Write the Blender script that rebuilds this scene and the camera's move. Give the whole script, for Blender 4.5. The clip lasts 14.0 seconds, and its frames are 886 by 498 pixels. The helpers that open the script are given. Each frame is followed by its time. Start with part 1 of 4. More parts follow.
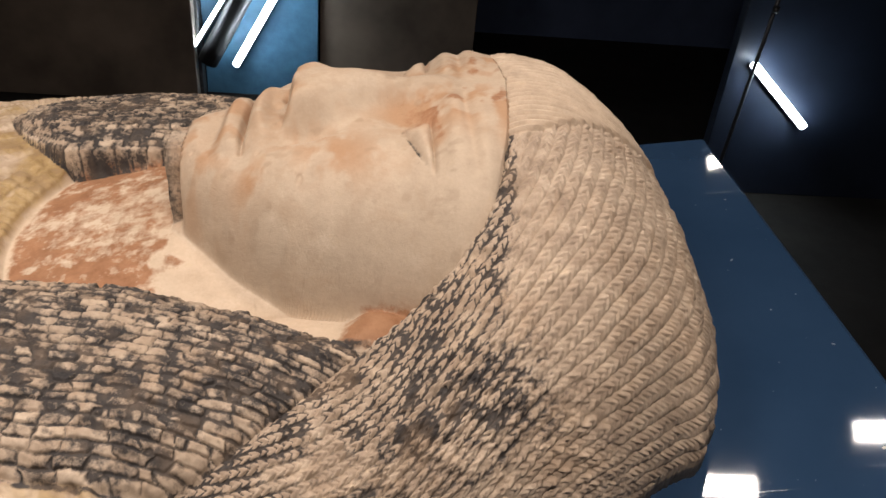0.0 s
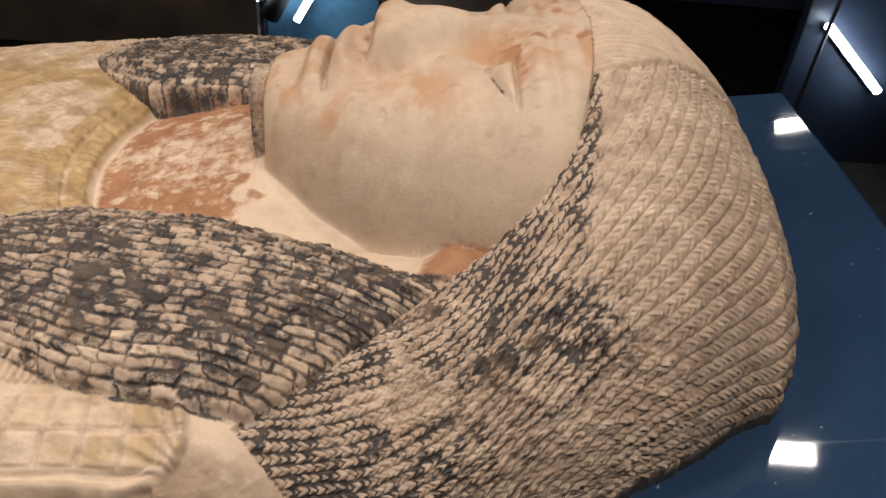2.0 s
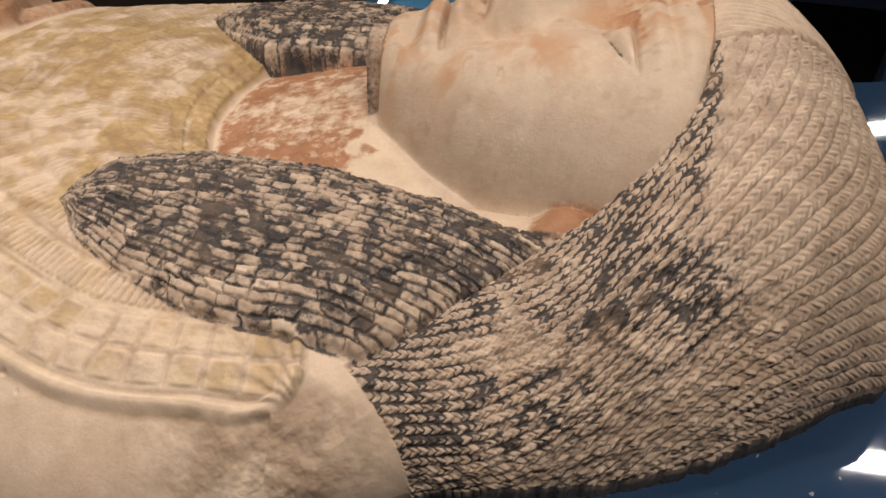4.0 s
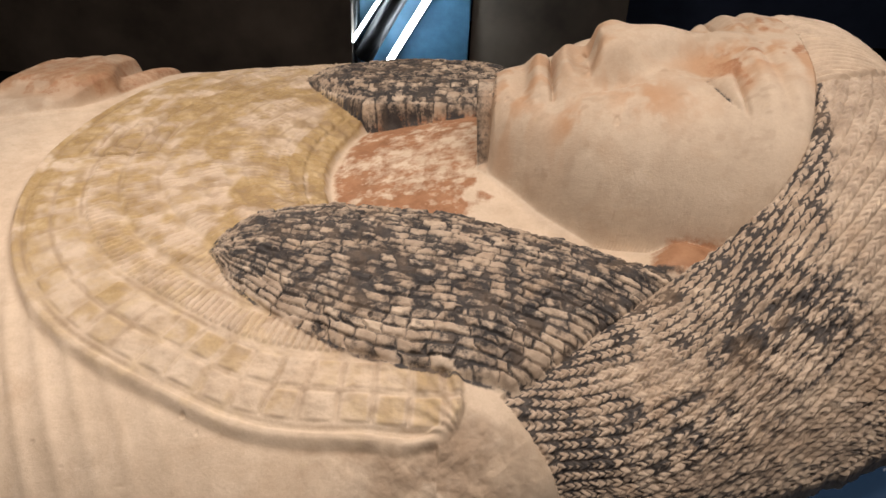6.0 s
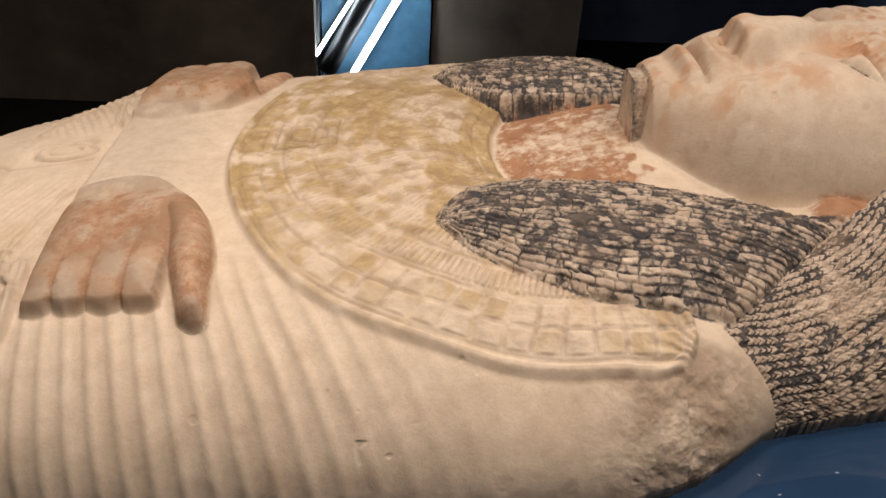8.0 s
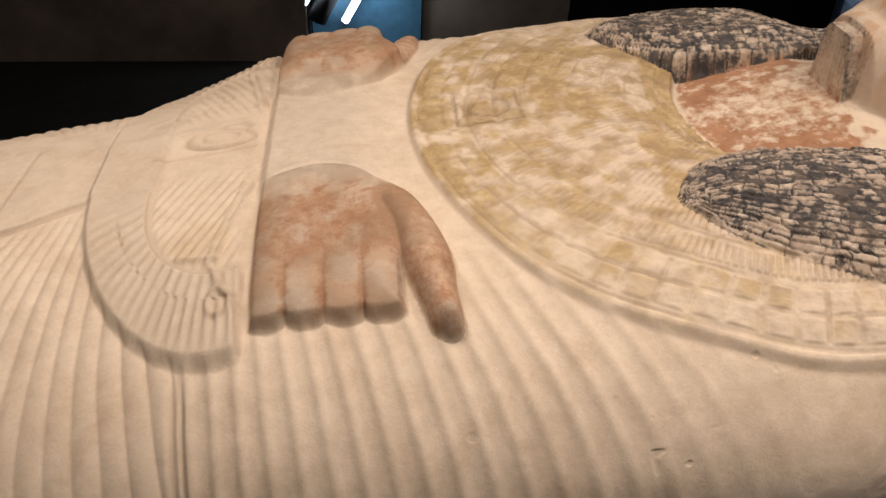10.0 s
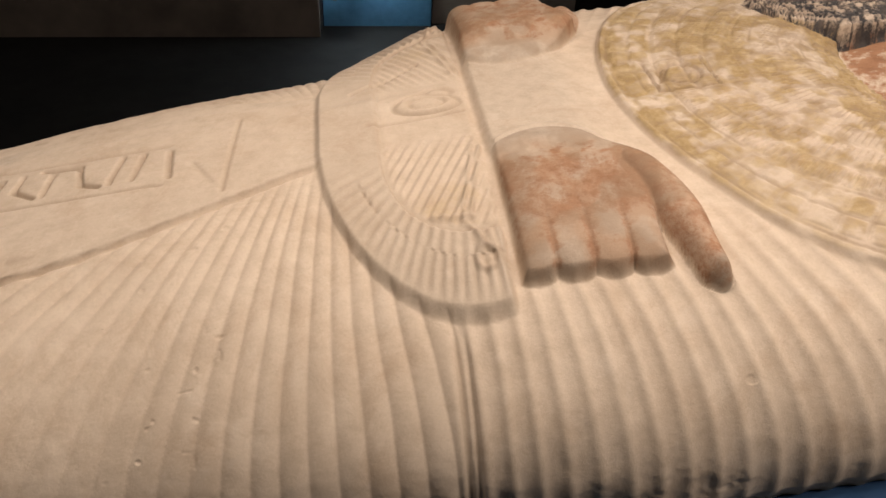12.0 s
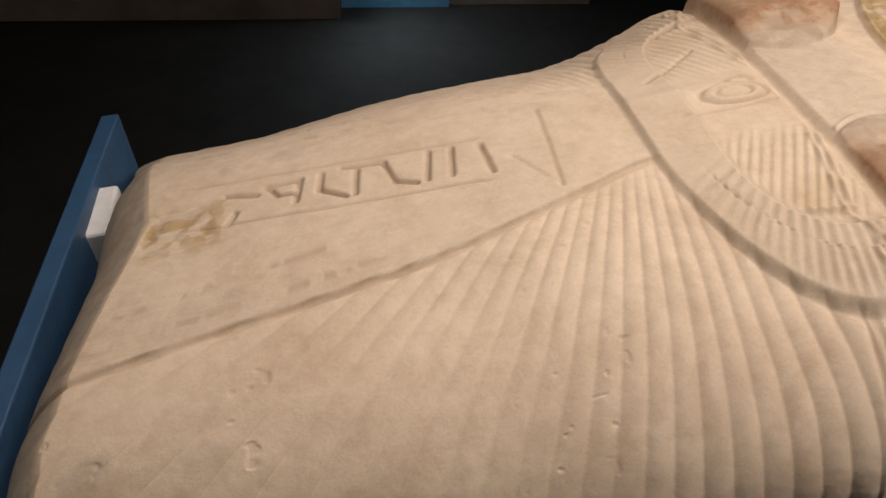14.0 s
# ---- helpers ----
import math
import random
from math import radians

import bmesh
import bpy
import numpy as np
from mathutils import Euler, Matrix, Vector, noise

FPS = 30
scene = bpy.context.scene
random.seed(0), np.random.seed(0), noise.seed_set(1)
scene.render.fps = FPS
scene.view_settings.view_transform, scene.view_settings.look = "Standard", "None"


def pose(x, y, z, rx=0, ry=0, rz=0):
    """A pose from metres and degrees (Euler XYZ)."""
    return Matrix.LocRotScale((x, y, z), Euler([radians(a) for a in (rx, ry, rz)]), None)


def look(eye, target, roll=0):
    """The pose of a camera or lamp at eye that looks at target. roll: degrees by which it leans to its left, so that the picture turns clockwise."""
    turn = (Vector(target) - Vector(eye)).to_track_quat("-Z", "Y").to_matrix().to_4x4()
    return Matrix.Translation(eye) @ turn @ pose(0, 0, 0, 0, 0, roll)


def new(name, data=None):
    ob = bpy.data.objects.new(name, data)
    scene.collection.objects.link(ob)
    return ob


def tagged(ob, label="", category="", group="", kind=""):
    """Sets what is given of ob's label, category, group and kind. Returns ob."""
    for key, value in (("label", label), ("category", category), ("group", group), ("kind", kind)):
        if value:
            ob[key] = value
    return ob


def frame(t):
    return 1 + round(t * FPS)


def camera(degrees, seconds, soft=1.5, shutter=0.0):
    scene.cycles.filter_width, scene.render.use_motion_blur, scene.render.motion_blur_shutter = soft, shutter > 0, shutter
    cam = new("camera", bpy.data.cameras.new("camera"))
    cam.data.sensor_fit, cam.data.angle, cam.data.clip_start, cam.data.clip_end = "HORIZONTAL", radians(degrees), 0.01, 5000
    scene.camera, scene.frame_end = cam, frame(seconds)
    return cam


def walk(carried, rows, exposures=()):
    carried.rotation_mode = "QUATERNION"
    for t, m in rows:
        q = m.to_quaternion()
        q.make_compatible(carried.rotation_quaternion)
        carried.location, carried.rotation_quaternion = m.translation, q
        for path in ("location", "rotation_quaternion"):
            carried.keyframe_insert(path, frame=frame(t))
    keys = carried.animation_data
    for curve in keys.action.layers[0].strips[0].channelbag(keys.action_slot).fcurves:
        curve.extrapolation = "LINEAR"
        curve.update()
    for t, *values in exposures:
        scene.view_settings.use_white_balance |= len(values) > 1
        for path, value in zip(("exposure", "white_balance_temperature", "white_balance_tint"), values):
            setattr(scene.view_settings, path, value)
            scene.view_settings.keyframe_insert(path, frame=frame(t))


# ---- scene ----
cam = camera(57.0, 14.0, soft=1.5)
K = 0.85                       # size of the lid's own unit in metres
TURN, TILT, LEAN = -3.0, -34.2, -4.9
METRES, EYE = 1.5 * K, 1.78
ROWS = [
    (0.0, 0.0, 0.0, 0.0, 0.0, 0.0, -0.0),
    (0.5, -0.0058, 0.0018, -0.0028, 0.63, -1.23, -0.07),
    (1.0, -0.0112, 0.0033, -0.0047, 1.18, -1.89, -0.23),
    (1.5, -0.016, 0.0017, -0.0091, 2.06, -2.32, -0.66),
    (2.0, -0.0153, -0.0025, -0.0143, 3.61, -2.62, -1.5),
    (2.5, -0.0262, -0.006, -0.0257, 5.4, -3.09, -3.0),
    (3.0, -0.0337, -0.0028, -0.028, 6.78, -4.04, -3.63),
    (5.5, -0.0683, -0.0452, -0.0462, 9.01, -0.76, -4.86),
    (6.0, -0.11, -0.0555, -0.0441, 7.87, 0.13, -2.25),
    (6.5, -0.1581, -0.0821, -0.0516, 6.15, 0.55, -0.85),
    (7.0, -0.191, -0.1074, -0.0628, 3.76, 1.25, 0.54),
    (7.5, -0.2448, -0.1248, -0.0727, 2.48, 1.6, 1.39),
    (8.0, -0.2828, -0.1408, -0.0782, 2.76, 1.15, 0.68),
    (8.5, -0.3289, -0.1269, -0.0695, 3.64, 0.62, 1.51),
    (11.0, -0.5402, -0.1042, -0.0375, -2.57, -4.37, 3.66),
    (11.5, -0.5816, -0.1146, -0.0382, -2.77, -4.3, 3.31),
    (12.0, -0.6402, -0.122, -0.0446, -2.33, -4.48, 3.75),
    (12.5, -0.698, -0.135, -0.0553, -1.23, -4.97, 2.92),
    (13.0, -0.7565, -0.125, -0.049, 0.15, -4.65, 1.52),
    (13.5, -0.8325, -0.1045, -0.0316, -0.28, -4.61, 2.31),
    (14.0, -0.9017, -0.0869, -0.0176, -5.32, -6.0, 4.62),
]
walk(cam, [(t, pose(0, 0, EYE, TILT, LEAN, TURN) @ pose(METRES * x, METRES * y, METRES * z, 90 + pitch, roll, yaw)) for t, x, y, z, yaw, pitch, roll in ROWS],
     [(0.0, 0.14), (1.5, 0.08), (3.0, 0.02), (6.5, 0.03), (14.0, 0.07)])

# the lid's own frame: x along its axis to the crown, y across, z up from its bed
FRAME = (Matrix.Translation((0, 0, EYE)) @ pose(0, 0, 0, 0, 0, TURN) @ pose(0, 0, 0, 0, LEAN, 0) @ pose(0, 0, 0, 0, 0, -TURN)
         @ Matrix.Translation((0, 0.685 * K, -0.57 * K)))


# ---- light ----
world = bpy.data.worlds.new("gallery_air")
scene.world = world
world.use_nodes = True
world.node_tree.nodes["Background"].inputs[0].default_value = (0.5, 0.55, 0.65, 1)
world.node_tree.nodes["Background"].inputs[1].default_value = 0.12


def area(name, place, target, size, power, colour):
    data = bpy.data.lights.new(name, "AREA")
    data.shape, data.size, data.size_y = "RECTANGLE", size[0], size[1]
    data.energy, data.color = power, colour
    ob = new(name, data)
    ob.matrix_world = look(place, target)
    return ob


WARM = (1.0, 0.878, 0.81)
LAMPS = [((0.65, 0.765, 1.20), 1.0), ((1.12, 0.875, 1.20), 1.0), ((1.28, 2.59, 1.20), 0.12)]
# unseen fill panels, added to light the lid softly: place, power
PANELS = [((0.16, -0.64, 1.20), 8.2), ((-0.55, -0.24, 1.26), 5.3), ((-1.30, 0.0, 1.28), 6.2)]


# ---- materials ----
def material(name):
    m = bpy.data.materials.new(name)
    m.use_nodes = True
    return m, m.node_tree, m.node_tree.nodes["Principled BSDF"]


def noise_node(tree, scale, detail=4.0, rough=0.6, coords=None, distortion=0.0):
    n = tree.nodes.new("ShaderNodeTexNoise")
    n.inputs["Scale"].default_value, n.inputs["Detail"].default_value = scale, detail
    n.inputs["Roughness"].default_value, n.inputs["Distortion"].default_value = rough, distortion
    if coords is None:
        coords = tree.nodes.new("ShaderNodeTexCoord").outputs["Object"]
    tree.links.new(coords, n.inputs["Vector"])
    return n.outputs["Fac"]


def ramp(tree, fac, stops):
    r = tree.nodes.new("ShaderNodeValToRGB")
    while len(r.color_ramp.elements) < len(stops):
        r.color_ramp.elements.new(0.5)
    for e, (p, c) in zip(r.color_ramp.elements, stops):
        e.position, e.color = p, (*c, 1) if len(c) == 3 else c
    tree.links.new(fac, r.inputs["Fac"])
    return r.outputs["Color"]


def mix(tree, fac, a, b, kind="MIX"):
    n = tree.nodes.new("ShaderNodeMix")
    n.data_type, n.blend_type = "RGBA", kind
    for socket, value in ((n.inputs["Factor"], fac), (n.inputs["A"], a), (n.inputs["B"], b)):
        if hasattr(value, "is_output"):
            tree.links.new(value, socket)
        elif isinstance(value, (int, float)):
            socket.default_value = value
        else:
            socket.default_value = (*value, 1)
    return n.outputs["Result"]


def calc(tree, kind, a, b, clamp=False):
    n = tree.nodes.new("ShaderNodeMath")
    n.operation, n.use_clamp = kind, clamp
    for socket, value in zip(n.inputs, (a, b)):
        if isinstance(value, (int, float)):
            socket.default_value = value
        else:
            tree.links.new(value, socket)
    return n.outputs[0]


def bump(tree, bsdf, height, distance, strength=1.0):
    b = tree.nodes.new("ShaderNodeBump")
    b.inputs["Distance"].default_value, b.inputs["Strength"].default_value = distance, strength
    tree.links.new(height, b.inputs["Height"])
    tree.links.new(b.outputs["Normal"], bsdf.inputs["Normal"])


def plain(name, colour, rough, vary=0.15, scale=20.0, metal=0.0, relief=0.0005):
    m, tree, bsdf = material(name)
    n = noise_node(tree, scale)
    low, high = [c * (1 - vary) for c in colour], [min(1, c * (1 + vary)) for c in colour]
    tree.links.new(ramp(tree, n, [(0.3, low), (0.7, high)]), bsdf.inputs["Base Color"])
    r = calc(tree, "MULTIPLY_ADD", noise_node(tree, scale * 3), 0.2)
    r.node.inputs[2].default_value = max(0.02, rough - 0.1)
    tree.links.new(r, bsdf.inputs["Roughness"])
    bsdf.inputs["Metallic"].default_value = metal
    if relief:
        bump(tree, bsdf, noise_node(tree, scale * 8), relief)
    return m


def glow(name, colour, strength):
    m, tree, bsdf = material(name)
    bsdf.inputs["Base Color"].default_value = (0.9, 0.9, 0.9, 1)
    bsdf.inputs["Emission Color"].default_value = (*colour, 1)
    bsdf.inputs["Emission Strength"].default_value = strength
    return m


def painted_stone():
    """Carved limestone with worn paint. The masks say where each pigment was laid; grain and flaking come on top."""
    m, tree, bsdf = material("painted_limestone")
    pig = tree.nodes.new("ShaderNodeAttribute")
    pig.attribute_name = "pigment"
    sp = tree.nodes.new("ShaderNodeSeparateColor")
    tree.links.new(pig.outputs["Color"], sp.inputs[0])
    ton = tree.nodes.new("ShaderNodeAttribute")
    ton.attribute_name = "ground_tone"
    st = tree.nodes.new("ShaderNodeSeparateColor")
    tree.links.new(ton.outputs["Color"], st.inputs[0])
    broad = noise_node(tree, 9.0, 5.0, 0.65)
    middle = noise_node(tree, 55.0, 6.0, 0.7)
    fine = noise_node(tree, 420.0, 4.0, 0.7)
    stone = ramp(tree, broad, [(0.25, (0.50, 0.385, 0.275)), (0.5, (0.60, 0.475, 0.345)), (0.75, (0.67, 0.545, 0.41))])
    stone = mix(tree, 0.55, stone, ramp(tree, middle, [(0.3, (0.47, 0.36, 0.25)), (0.55, (0.62, 0.49, 0.36)), (0.8, (0.72, 0.60, 0.46))]))
    face = ramp(tree, broad, [(0.3, (0.43, 0.33, 0.235)), (0.7, (0.55, 0.44, 0.325))])
    face = mix(tree, 0.35, face, ramp(tree, middle, [(0.3, (0.36, 0.28, 0.205)), (0.55, (0.53, 0.43, 0.325)), (0.8, (0.62, 0.52, 0.415))]))
    hair = ramp(tree, middle, [(0.3, (0.265, 0.198, 0.143)), (0.5, (0.395, 0.305, 0.222)), (0.72, (0.55, 0.44, 0.33))])
    colour = mix(tree, st.outputs["Green"], stone, face)
    colour = mix(tree, st.outputs["Red"], colour, hair)
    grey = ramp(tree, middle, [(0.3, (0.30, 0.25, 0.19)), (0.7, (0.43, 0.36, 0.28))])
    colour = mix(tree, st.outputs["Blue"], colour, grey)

    # ground_tone alpha: brown groove shade together with patchy dirt
    shade_and_dirt = calc(tree, "MULTIPLY", ton.outputs["Alpha"], ramp(tree, middle, [(0.30, (0.35, 0.35, 0.35)), (0.62, (0.95, 0.95, 0.95))]))

    def flake(mask, grain, soft):
        """The mask broken up by grain: 0 bare, 1 painted."""
        v = calc(tree, "ADD", mask, calc(tree, "MULTIPLY", calc(tree, "SUBTRACT", grain, 0.5), 1.5))
        n = tree.nodes.new("ShaderNodeMapRange")
        n.inputs["From Min"].default_value, n.inputs["From Max"].default_value = 0.5 - soft, 0.5 + soft
        tree.links.new(v, n.inputs["Value"])
        return n.outputs["Result"]

    yellow = ramp(tree, middle, [(0.3, (0.25, 0.155, 0.065)), (0.5, (0.39, 0.270, 0.125)), (0.7, (0.53, 0.395, 0.225))])
    red = ramp(tree, middle, [(0.3, (0.25, 0.115, 0.055)), (0.7, (0.41, 0.215, 0.115))])
    black = ramp(tree, middle, [(0.3, (0.020, 0.019, 0.020)), (0.7, (0.075, 0.064, 0.056))])
    stain = ramp(tree, noise_node(tree, 17.0, 7.0, 0.72, None, 0.6), [(0.50, (0, 0, 0)), (0.72, (1, 1, 1))])
    colour = mix(tree, calc(tree, "MULTIPLY", stain, 0.45), colour, (0.40, 0.27, 0.165))
    chalk = ramp(tree, noise_node(tree, 31.0, 6.0, 0.7), [(0.55, (0, 0, 0)), (0.75, (1, 1, 1))])
    colour = mix(tree, calc(tree, "MULTIPLY", chalk, 0.35), colour, (0.74, 0.63, 0.50))
    colour = mix(tree, calc(tree, "MULTIPLY", pig.outputs["Alpha"], 0.85), colour, (0.41, 0.232, 0.122))
    colour = mix(tree, flake(sp.outputs["Blue"], middle, 0.35), colour, yellow)
    colour = mix(tree, flake(sp.outputs["Green"], noise_node(tree, 95.0, 7.0, 0.75), 0.20), colour, red)
    colour = mix(tree, flake(sp.outputs["Red"], noise_node(tree, 230.0, 4.0, 0.75), 0.26), colour, black)
    colour = mix(tree, shade_and_dirt, colour, (0.235, 0.155, 0.092))
    colour = mix(tree, 0.15, colour, ramp(tree, fine, [(0.25, (0.55, 0.53, 0.5)), (0.6, (1, 1, 1))]), "MULTIPLY")
    tree.links.new(colour, bsdf.inputs["Base Color"])
    bsdf.inputs["Roughness"].default_value = 0.72
    bsdf.inputs["Specular IOR Level"].default_value = 0.3
    bump(tree, bsdf, calc(tree, "ADD", calc(tree, "MULTIPLY", middle, 0.7), calc(tree, "MULTIPLY", fine, 0.35)), 0.0016, 0.5)
    return m


def blue_lacquer():
    m, tree, bsdf = material("blue_lacquer")
    n = noise_node(tree, 6.0, 5.0)
    tree.links.new(ramp(tree, n, [(0.3, (0.015, 0.036, 0.076)), (0.7, (0.022, 0.048, 0.096))]), bsdf.inputs["Base Color"])
    dust = ramp(tree, noise_node(tree, 130.0, 1.0, 0.4), [(0.775, (0, 0, 0)), (0.80, (1, 1, 1))])
    base = bsdf.inputs["Base Color"].links[0].from_socket
    tree.links.new(mix(tree, calc(tree, "MULTIPLY", dust, 0.45), base, (0.42, 0.45, 0.48)), bsdf.inputs["Base Color"])
    smear = noise_node(tree, 5.0, 6.0, 0.7)
    co = tree.nodes.new("ShaderNodeTexCoord")
    turn = tree.nodes.new("ShaderNodeMapping")
    turn.inputs["Rotation"].default_value = (0, 0, 0.7)
    turn.inputs["Scale"].default_value = (1.0, 70.0, 1.0)
    tree.links.new(co.outputs["Object"], turn.inputs["Vector"])
    scratch = ramp(tree, noise_node(tree, 3.5, 2.0, 0.5, turn.outputs["Vector"]), [(0.70, (0, 0, 0)), (0.74, (1, 1, 1))])
    gloss = ramp(tree, smear, [(0.35, (0.02, 0.02, 0.02)), (0.8, (0.055, 0.055, 0.055))])
    tree.links.new(mix(tree, calc(tree, "MULTIPLY", scratch, 0.5), gloss, (0.22, 0.22, 0.22)), bsdf.inputs["Roughness"])
    bsdf.inputs["Coat Weight"].default_value, bsdf.inputs["Coat Roughness"].default_value = 0.2, 0.04
    return m


STONE, BLUE = painted_stone(), blue_lacquer()
MATT_BLUE = plain("matt_blue_paint", (0.028, 0.075, 0.150), 0.5)
DARK_WALL = plain("dark_wall_paint", (0.19, 0.150, 0.118), 0.5, 0.4, 2.5)
NAVY_WALL = plain("navy_wall_paint", (0.11, 0.15, 0.27), 0.45, 0.3, 2.0)
DEEP_NAVY = plain("deep_navy_paint", (0.022, 0.032, 0.058), 0.45, 0.3, 2.0)
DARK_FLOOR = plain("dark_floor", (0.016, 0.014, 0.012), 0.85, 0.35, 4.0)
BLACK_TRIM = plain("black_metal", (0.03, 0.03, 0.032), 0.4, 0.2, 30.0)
GREY_TRIM = plain("grey_metal", (0.10, 0.10, 0.105), 0.4, 0.2, 30.0, 0.6)
WHITE_FOAM = plain("white_foam", (0.72, 0.70, 0.67), 0.7, 0.06, 60.0)
TUBE = glow("cool_white_tube", (0.80, 0.92, 1.0), 26.0)
BAY_BLUE = plain("bay_blue_paint", (0.08, 0.21, 0.35), 0.5)
LENS = glow("warm_white_lens", (1.0, 0.93, 0.85), 40.0)
DIFFUSER = glow("warm_white_diffuser", (1.0, 0.85, 0.7), 3.0)


# ---- building helpers ----
def part(name, bm, mat, parent=None, label=""):
    me = bpy.data.meshes.new(name)
    bm.to_mesh(me)
    bm.free()
    me.materials.append(mat)
    ob = new(name, me)
    if parent is not None:
        ob.parent = parent
    if label:
        ob["label"] = label
    return ob


def box(size, place=(0, 0, 0), bevel=0.0, turn=None):
    bm = bmesh.new()
    bmesh.ops.create_cube(bm, size=1)
    bmesh.ops.scale(bm, vec=size, verts=bm.verts)
    if bevel:
        bmesh.ops.bevel(bm, geom=bm.edges[:], offset=bevel, segments=2, affect="EDGES", profile=0.5)
    if turn is not None:
        bmesh.ops.transform(bm, matrix=turn, verts=bm.verts)
    bmesh.ops.translate(bm, vec=place, verts=bm.verts)
    return bm


def rod(a, b, radius, sides=12):
    a, b = Vector(a), Vector(b)
    bm = bmesh.new()
    bmesh.ops.create_cone(bm, cap_ends=True, segments=sides, radius1=radius, radius2=radius, depth=(b - a).length)
    bmesh.ops.transform(bm, matrix=Matrix.Translation((a + b) / 2) @ (b - a).to_track_quat("Z", "Y").to_matrix().to_4x4(), verts=bm.verts)
    for f in bm.faces:
        f.smooth = len(f.verts) == 4
    return bm


def thing(name, m, label, category, group=""):
    ob = new(name)
    ob.matrix_world = m
    return tagged(ob, label, category, group)


def spot(x, y, z):
    """A place in the lid's frame, in the world."""
    return FRAME @ Vector((x * K, y * K, z * K))


# ---- the room ----

def slab(name, size, place, mat, label, category="wall"):
    return tagged(part(name, box(size, place), mat), label, category, kind="structure")


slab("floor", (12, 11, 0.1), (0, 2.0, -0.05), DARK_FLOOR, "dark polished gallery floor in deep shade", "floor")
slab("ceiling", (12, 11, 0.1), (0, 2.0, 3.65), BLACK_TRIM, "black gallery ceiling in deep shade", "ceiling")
slab("wall_north", (12, 0.15, 3.6), (0, 5.2, 1.8), NAVY_WALL, "dark navy painted gallery wall")
slab("wall_south", (12, 0.15, 3.6), (0, -3.4, 1.8), DARK_WALL, "dark brown painted gallery wall")
slab("wall_east", (0.15, 8.45, 3.6), (5.9, 0.9, 1.8), NAVY_WALL, "dark navy painted gallery wall")
slab("wall_west", (0.15, 8.45, 3.6), (-5.9, 0.9, 1.8), DARK_WALL, "dark brown painted gallery wall")


# ---- the lid ----
def lattice(ix, iy, seed):
    n = (ix.astype(np.int64) * 374761393 + iy.astype(np.int64) * 668265263 + seed * 1442695041) & 0x7FFFFFFF
    n = ((n ^ (n >> 13)) * 1274126177) & 0x7FFFFFFF
    return ((n ^ (n >> 16)) & 0xFFFF) / 65535.0


def value_noise(x, y, scale, seed, octaves=3):
    total, weight, amp = 0.0, 0.0, 1.0
    for o in range(octaves):
        u, v = x * scale, y * scale
        iu, iv = np.floor(u), np.floor(v)
        fu, fv = u - iu, v - iv
        fu, fv = fu * fu * (3 - 2 * fu), fv * fv * (3 - 2 * fv)
        a, b = lattice(iu, iv, seed + o), lattice(iu + 1, iv, seed + o)
        c, d = lattice(iu, iv + 1, seed + o), lattice(iu + 1, iv + 1, seed + o)
        total = total + amp * ((a * (1 - fu) + b * fu) * (1 - fv) + (c * (1 - fu) + d * fu) * fv)
        weight, amp, scale = weight + amp, amp * 0.5, scale * 2.03
    return total / weight


def step(a, b, x):
    t = np.clip((x - a) / (b - a), 0, 1)
    return t * t * (3 - 2 * t)


def curve(x, xs, ys, soft=0.012):
    """A smooth curve through a few stations."""
    g = np.linspace(-1.8, 0.45, 2251)
    v = np.interp(g, xs, ys)
    if soft:
        k = np.exp(-0.5 * (np.arange(-60, 61) * 0.001 / soft) ** 2)
        v = np.convolve(np.pad(v, 60, mode="edge"), k / k.sum(), "valid")
    return np.interp(x, g, v)


def bell(x, centre, width):
    return np.exp(-(((x - centre) / width) ** 2))


def stroke_off(x, y, a, b):
    """The distance from the line from a to b."""
    dx, dy = b[0] - a[0], b[1] - a[1]
    t = np.clip(((x - a[0]) * dx + (y - a[1]) * dy) / (dx * dx + dy * dy), 0, 1)
    return np.hypot(x - a[0] - t * dx, y - a[1] - t * dy)


def stroke(x, y, a, b, width):
    """1 on the line from a to b, fading over width."""
    return np.exp(-((stroke_off(x, y, a, b) / width) ** 2))


def bed(x):
    return 0.03 + 0.07 * x


